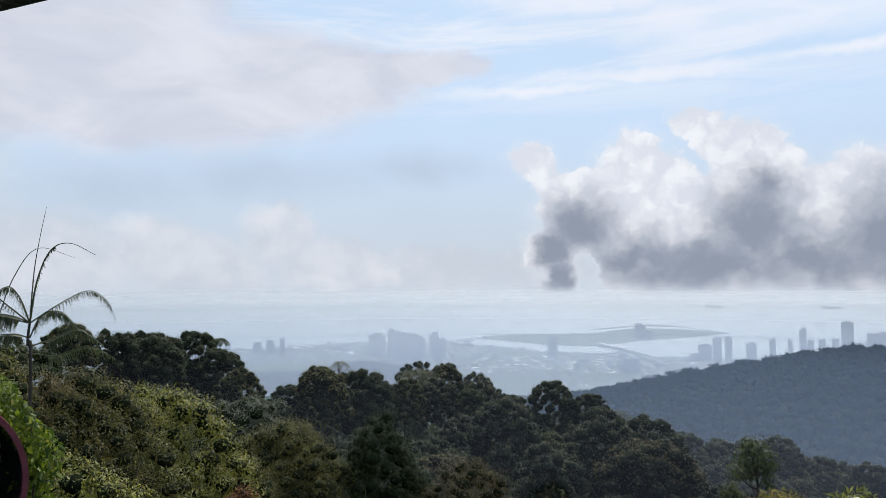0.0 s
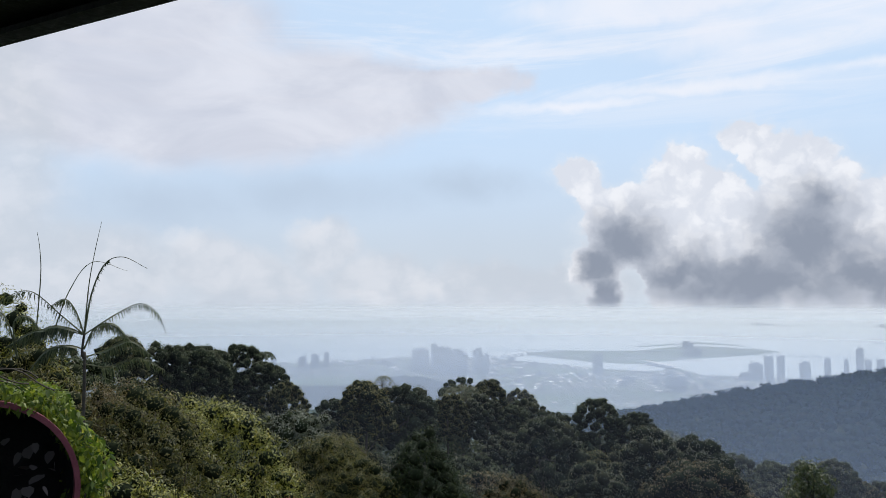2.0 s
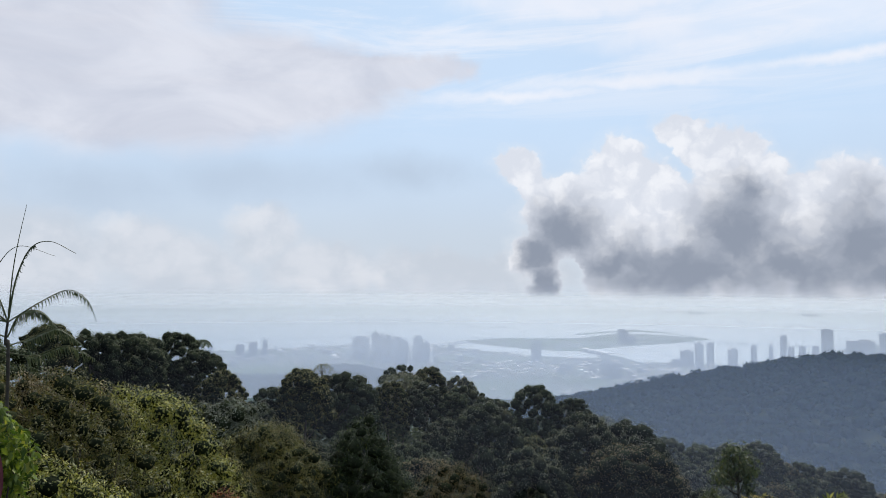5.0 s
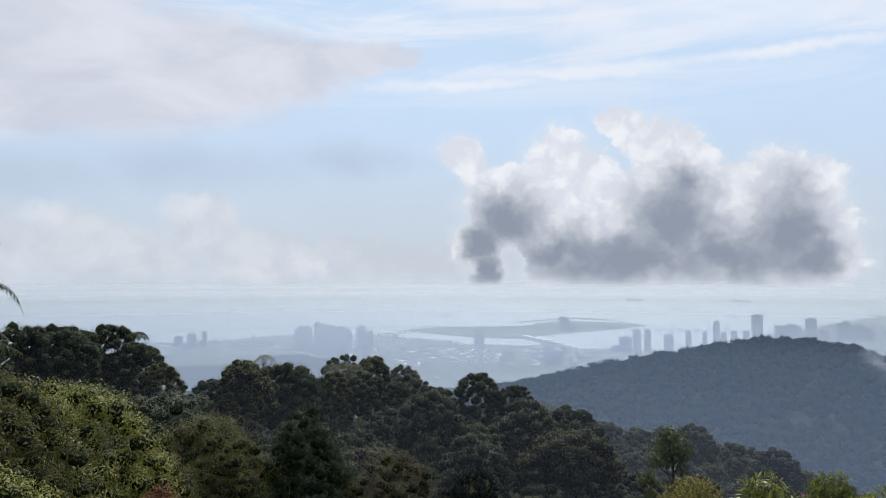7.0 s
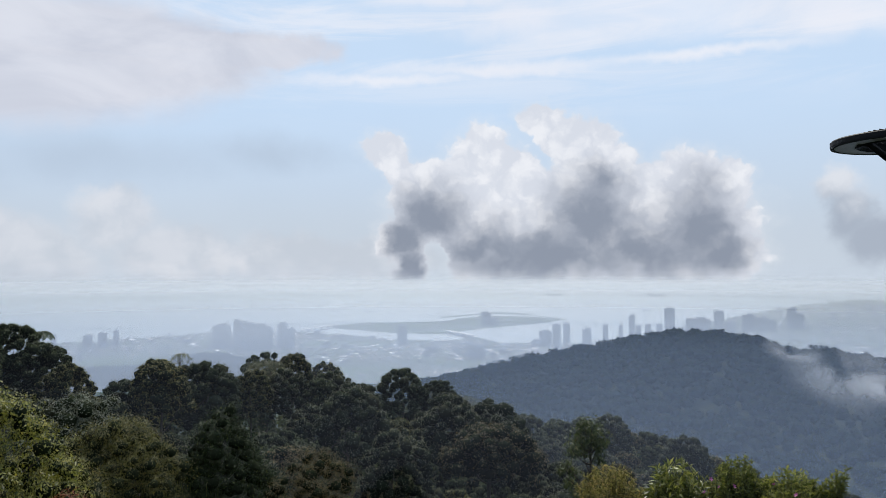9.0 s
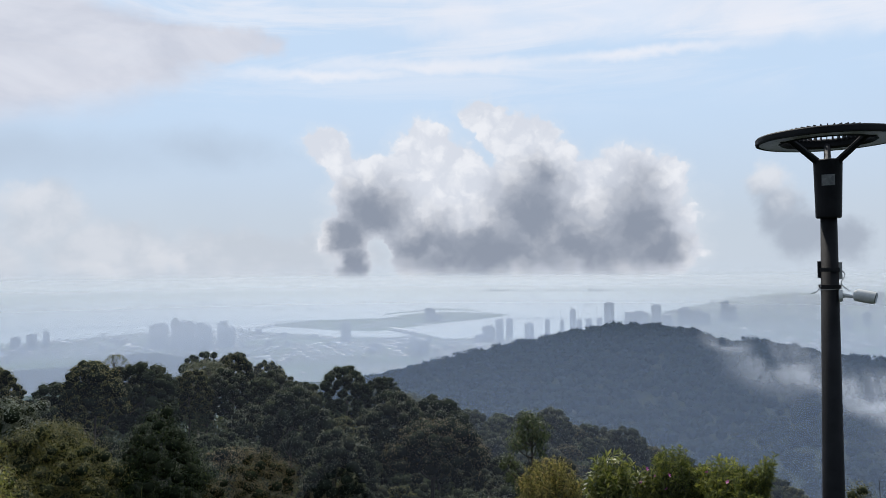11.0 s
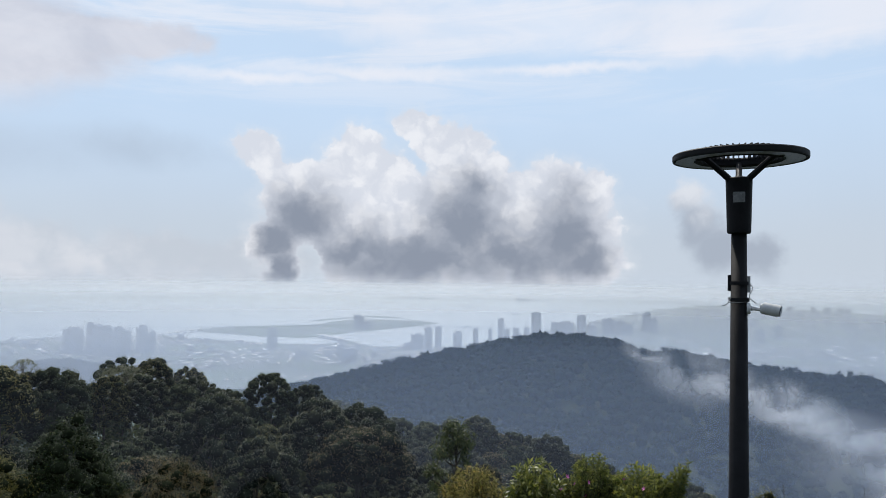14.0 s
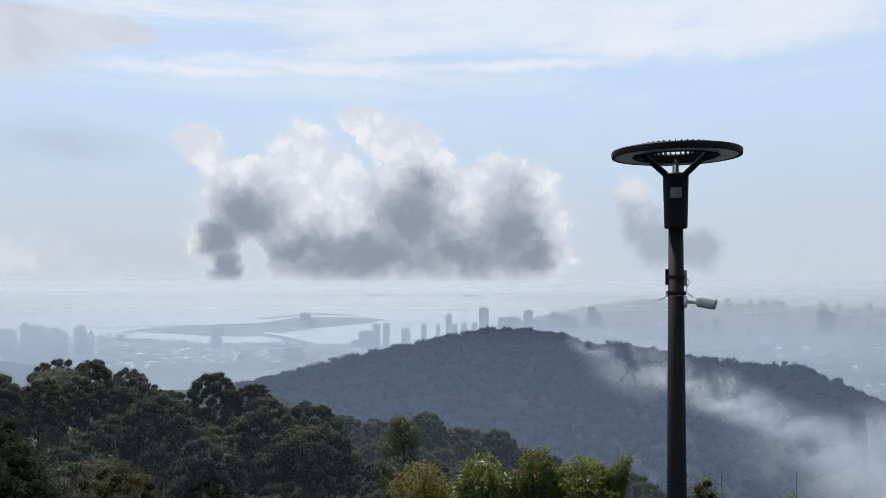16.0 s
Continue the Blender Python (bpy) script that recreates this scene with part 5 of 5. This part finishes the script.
tower(22.88, 0.71, -6.07, -4.71, "block")
tower(20.57, 0.57, -6.25, -4.41, "slab")
tower(21.34, 0.46, -6.12, -4.33, "slab")
tower(24.29, 0.40, -5.88, -4.45, "slab")
tower(25.43, 0.30, -5.73, -4.46, "slab")
tower(26.25, 0.43, -5.63, -3.65, "slab")
tower(26.73, 0.40, -5.52, -4.44, "slab")
tower(27.45, 0.41, -5.34, -4.37, "slab")
tower(28.27, 0.39, -5.14, -4.31, "slab")
tower(29.01, 0.70, -4.96, -3.11, "slab")
tower(12.84, 0.53, -6.91, -6.31, "block")
tower(13.76, 0.62, -7.25, -5.70, "block")
tower(14.52, 1.02, -7.25, -6.04, "block")
tower(10.77, 0.96, -6.74, -6.22, "block")
tower(31.02, 1.60, -4.91, -3.77, "block")
tower(34.50, 0.90, -4.75, -3.44, "block")
tower(35.42, 0.72, -4.73, -3.60, "block")
tower(36.03, 0.51, -4.72, -3.86, "block")
tower(32.48, 0.73, -4.89, -3.28, "slab")
tower(33.28, 0.63, -4.88, -4.02, "slab")
tower(37.34, 0.55, -4.47, -2.94, "slab")
tower(37.89, 0.44, -4.46, -3.34, "slab")
tower(50.72, 0.86, -3.66, -2.78, "block")
tower(52.31, 0.46, -3.60, -2.61, "block")
tower(53.41, 0.82, -4.37, -2.75, "block")
tower(53.81, 0.72, -4.35, -2.94, "block")
tower(54.97, 0.53, -4.10, -3.10, "block")
tower(55.72, 0.43, -3.47, -2.71, "block")
tower(56.78, 0.68, -3.43, -2.54, "block")
tower(45.24, 0.62, -4.91, -3.83, "block")
tower(46.41, 0.50, -4.65, -3.58, "block")
tower(47.75, 0.35, -3.54, -2.48, "block")

# the far town's skyline
for k in range(44):
    az_t = 41.0 + k * 0.45 + rng.uniform(-0.2, 0.2)
    tower(az_t, rng.uniform(0.18, 0.55), -3.1 - rng.uniform(0, 0.9), -2.6 + rng.uniform(-0.4, 0.4), "slab")
for k in range(26):
    az_t = rng.uniform(-16, 40)
    base_t = float(np.interp(az_t, SHORE_AZ, SHORE_EL)) - rng.uniform(0.2, 1.3)
    tower(az_t, rng.uniform(0.2, 0.55), base_t, base_t + rng.uniform(0.25, 0.6), "block")

# lower blocks and houses, past counting
b = Build()


def house(x, y, z, w, l, h, turn):
    a = radians(turn)
    c, s = math.cos(a), math.sin(a)
    rise = w * 0.12
    loc = [(-w / 2, -l / 2, 0), (w / 2, -l / 2, 0), (w / 2, l / 2, 0), (-w / 2, l / 2, 0)]
    v = [(p_ * c - q_ * s + x, p_ * s + q_ * c + y, z + k) for k in (-1, h) for p_, q_, _ in loc]
    v += [(x - (-l / 2) * s, y + (-l / 2) * c, z + h + rise), (x - (l / 2) * s, y + (l / 2) * c, z + h + rise)]
    b.add(v, [(0, 1, 5, 4), (1, 2, 6, 5), (2, 3, 7, 6), (3, 0, 4, 7), (4, 5, 8), (6, 7, 9), (5, 6, 9, 8), (7, 4, 8, 9)])


for _ in range(15000):
    az_t = rng.uniform(-22, 64)
    el_t = rng.uniform(-8.6, -3.0)
    shore_el = float(np.interp(az_t, SHORE_AZ, SHORE_EL))
    if el_t > shore_el - 0.1:
        continue
    d_t = float(sea_range(el_t))
    x_t, y_t = d_t * math.sin(radians(az_t)), d_t * math.cos(radians(az_t))
    z_t = land_at(x_t, y_t)
    if z_t > SEA + 8 or noise.noise(Vector((x_t, y_t, 0)) * 0.006) < -0.22:
        continue
    grow = d_t / 1100
    tall = rng.choice([0.7, 1.0, 1.7, 3.4, 5.5], p=[0.45, 0.3, 0.17, 0.06, 0.02])
    if rng.random() < 0.22 and d_t < 1700:
        grow, tall = grow * 2.4, tall * 0.55
    house(x_t, y_t, z_t, rng.uniform(1.2, 3.0) * grow, rng.uniform(1.6, 5.0) * grow, tall * grow, rng.choice([20, 65, 110]) + rng.normal(0, 6))
tagged(part("low_town", b, ROOFS), "low houses and sheds spread over the hazy plain", "houses", kind="stuff")

# street and garden trees between the houses
b = Build()
for _ in range(6500):
    az_t = rng.uniform(-24, 64)
    el_t = rng.uniform(-8.4, -3.0)
    if el_t > float(np.interp(az_t, SHORE_AZ, SHORE_EL)) - 0.05:
        continue
    d_t = float(sea_range(el_t))
    x_t, y_t = d_t * math.sin(radians(az_t)), d_t * math.cos(radians(az_t))
    if noise.noise(Vector((x_t, y_t, 40)) * 0.008) < -0.02:
        continue
    z_t, s = land_at(x_t, y_t), rng.uniform(0.8, 1.8) * d_t / 1300
    v, f = LUMPS[rng.integers(8)]
    b.add(v * [s * 1.4, s * 1.4, s * 0.8] + (x_t, y_t, z_t + s * 0.4), f)
tagged(part("town_trees", b, LEAF_FAR), "tree belts between the houses of the town", "trees", kind="stuff")

# the bridge to the island and the causeway on its other side
CONCRETE = mottled("pale_concrete", (0.35, 0.35, 0.34, 1), (0.5, 0.5, 0.49, 1), 0.05, 0.8)


def bridge(az0, el0, az1, el1, wide, label):
    p0, p1 = place(az0, 0, float(sea_range(el0))), place(az1, 0, float(sea_range(el1)))
    ob = thing("bridge", (p0.x, p0.y, SEA), label, "bridge", "bridges")
    way_b = p1 - p0
    turn = math.degrees(math.atan2(way_b.y, way_b.x))
    mid = way_b / 2
    part("deck", Build().box((mid.x, mid.y, 6.0), (way_b.length + 10, wide, 1.2), turn), CONCRETE, ob)
    k = max(3, int(way_b.length / 28))
    for i in range(k):
        q = way_b * ((i + 0.5) / k)
        part("pier", Build().box((q.x, q.y, 2.0), (2.0, wide * 0.7, 8.0), turn), CONCRETE, ob)


bridge(0.4, -5.1, 3.4, -4.7, 8, "long low concrete bridge to the island")
bridge(14.0, -5.6, 12.1, -5.25, 14, "short concrete bridge to the island")

HULL = mottled("ship_hull", (0.26, 0.28, 0.31, 1), (0.38, 0.39, 0.41, 1), 0.3, 0.6, bump=0.0)


def ship(az, el, long_deg):
    """A cargo ship at anchor: hull with raked bow, deckhouse aft, funnel and masts."""
    d = min(float(sea_range(el)), 3800.0)
    l = d * radians(long_deg)
    q = place(az, 0, d)
    ob = thing("cargo_ship", (q.x, q.y, SEA), "grey cargo ship at anchor in the hazy strait", "ship", "anchored ships", turn=-az + rng.uniform(-12, 12))
    h = l * 0.1
    w = l * 0.16
    x = np.array([-0.5, -0.46, 0.36, 0.5]) * l
    lo, hi = np.array([0.5, 0.9, 0.9, 0.05]) * w / 2, np.array([0.8, 1.0, 1.0, 0.12]) * w / 2
    v = [(a, s * b_, z) for z, ys in ((-h * 0.4, lo), (h, hi)) for s in (-1, 1) for a, b_ in zip(x * (0.95 if z < 0 else 1.0), ys)]
    f = [(i + o, i + 1 + o, i + 9 + o, i + 8 + o) for o in (0, 4) for i in range(3)] + [(8 + i, 9 + i, 13 + i, 12 + i) for i in range(3)] + [(0, 8, 12, 4), (3, 7, 15, 11)]
    part("hull", Build().add(v, f), HULL, ob)
    part("deckhouse", Build().box((-0.36 * l, 0, h * 1.5), (l * 0.1, w * 0.8, h * 1.1)), WALL, ob)
    part("funnel", Build().box((-0.43 * l, 0, h * 1.5), (l * 0.03, w * 0.3, h * 1.3), 0, 0.8), HULL, ob)
    for k in range(3):
        part("mast", Build().box((l * (-0.15 + 0.2 * k), 0, h * 1.6), (l * 0.012, l * 0.012, h * 1.4)), HULL, ob)


ship(20.37, -1.77, 1.16)
ship(23.48, -2.82, 0.67)
ship(28.02, -2.27, 1.20)
ship(27.40, -3.38, 0.62)
ship(3.27, -3.48, 0.62)
ship(5.86, -3.53, 0.62)
ship(11.46, -3.61, 0.44)
ship(23.66, -4.37, 0.36)
ship(5.98, -3.57, 0.40)
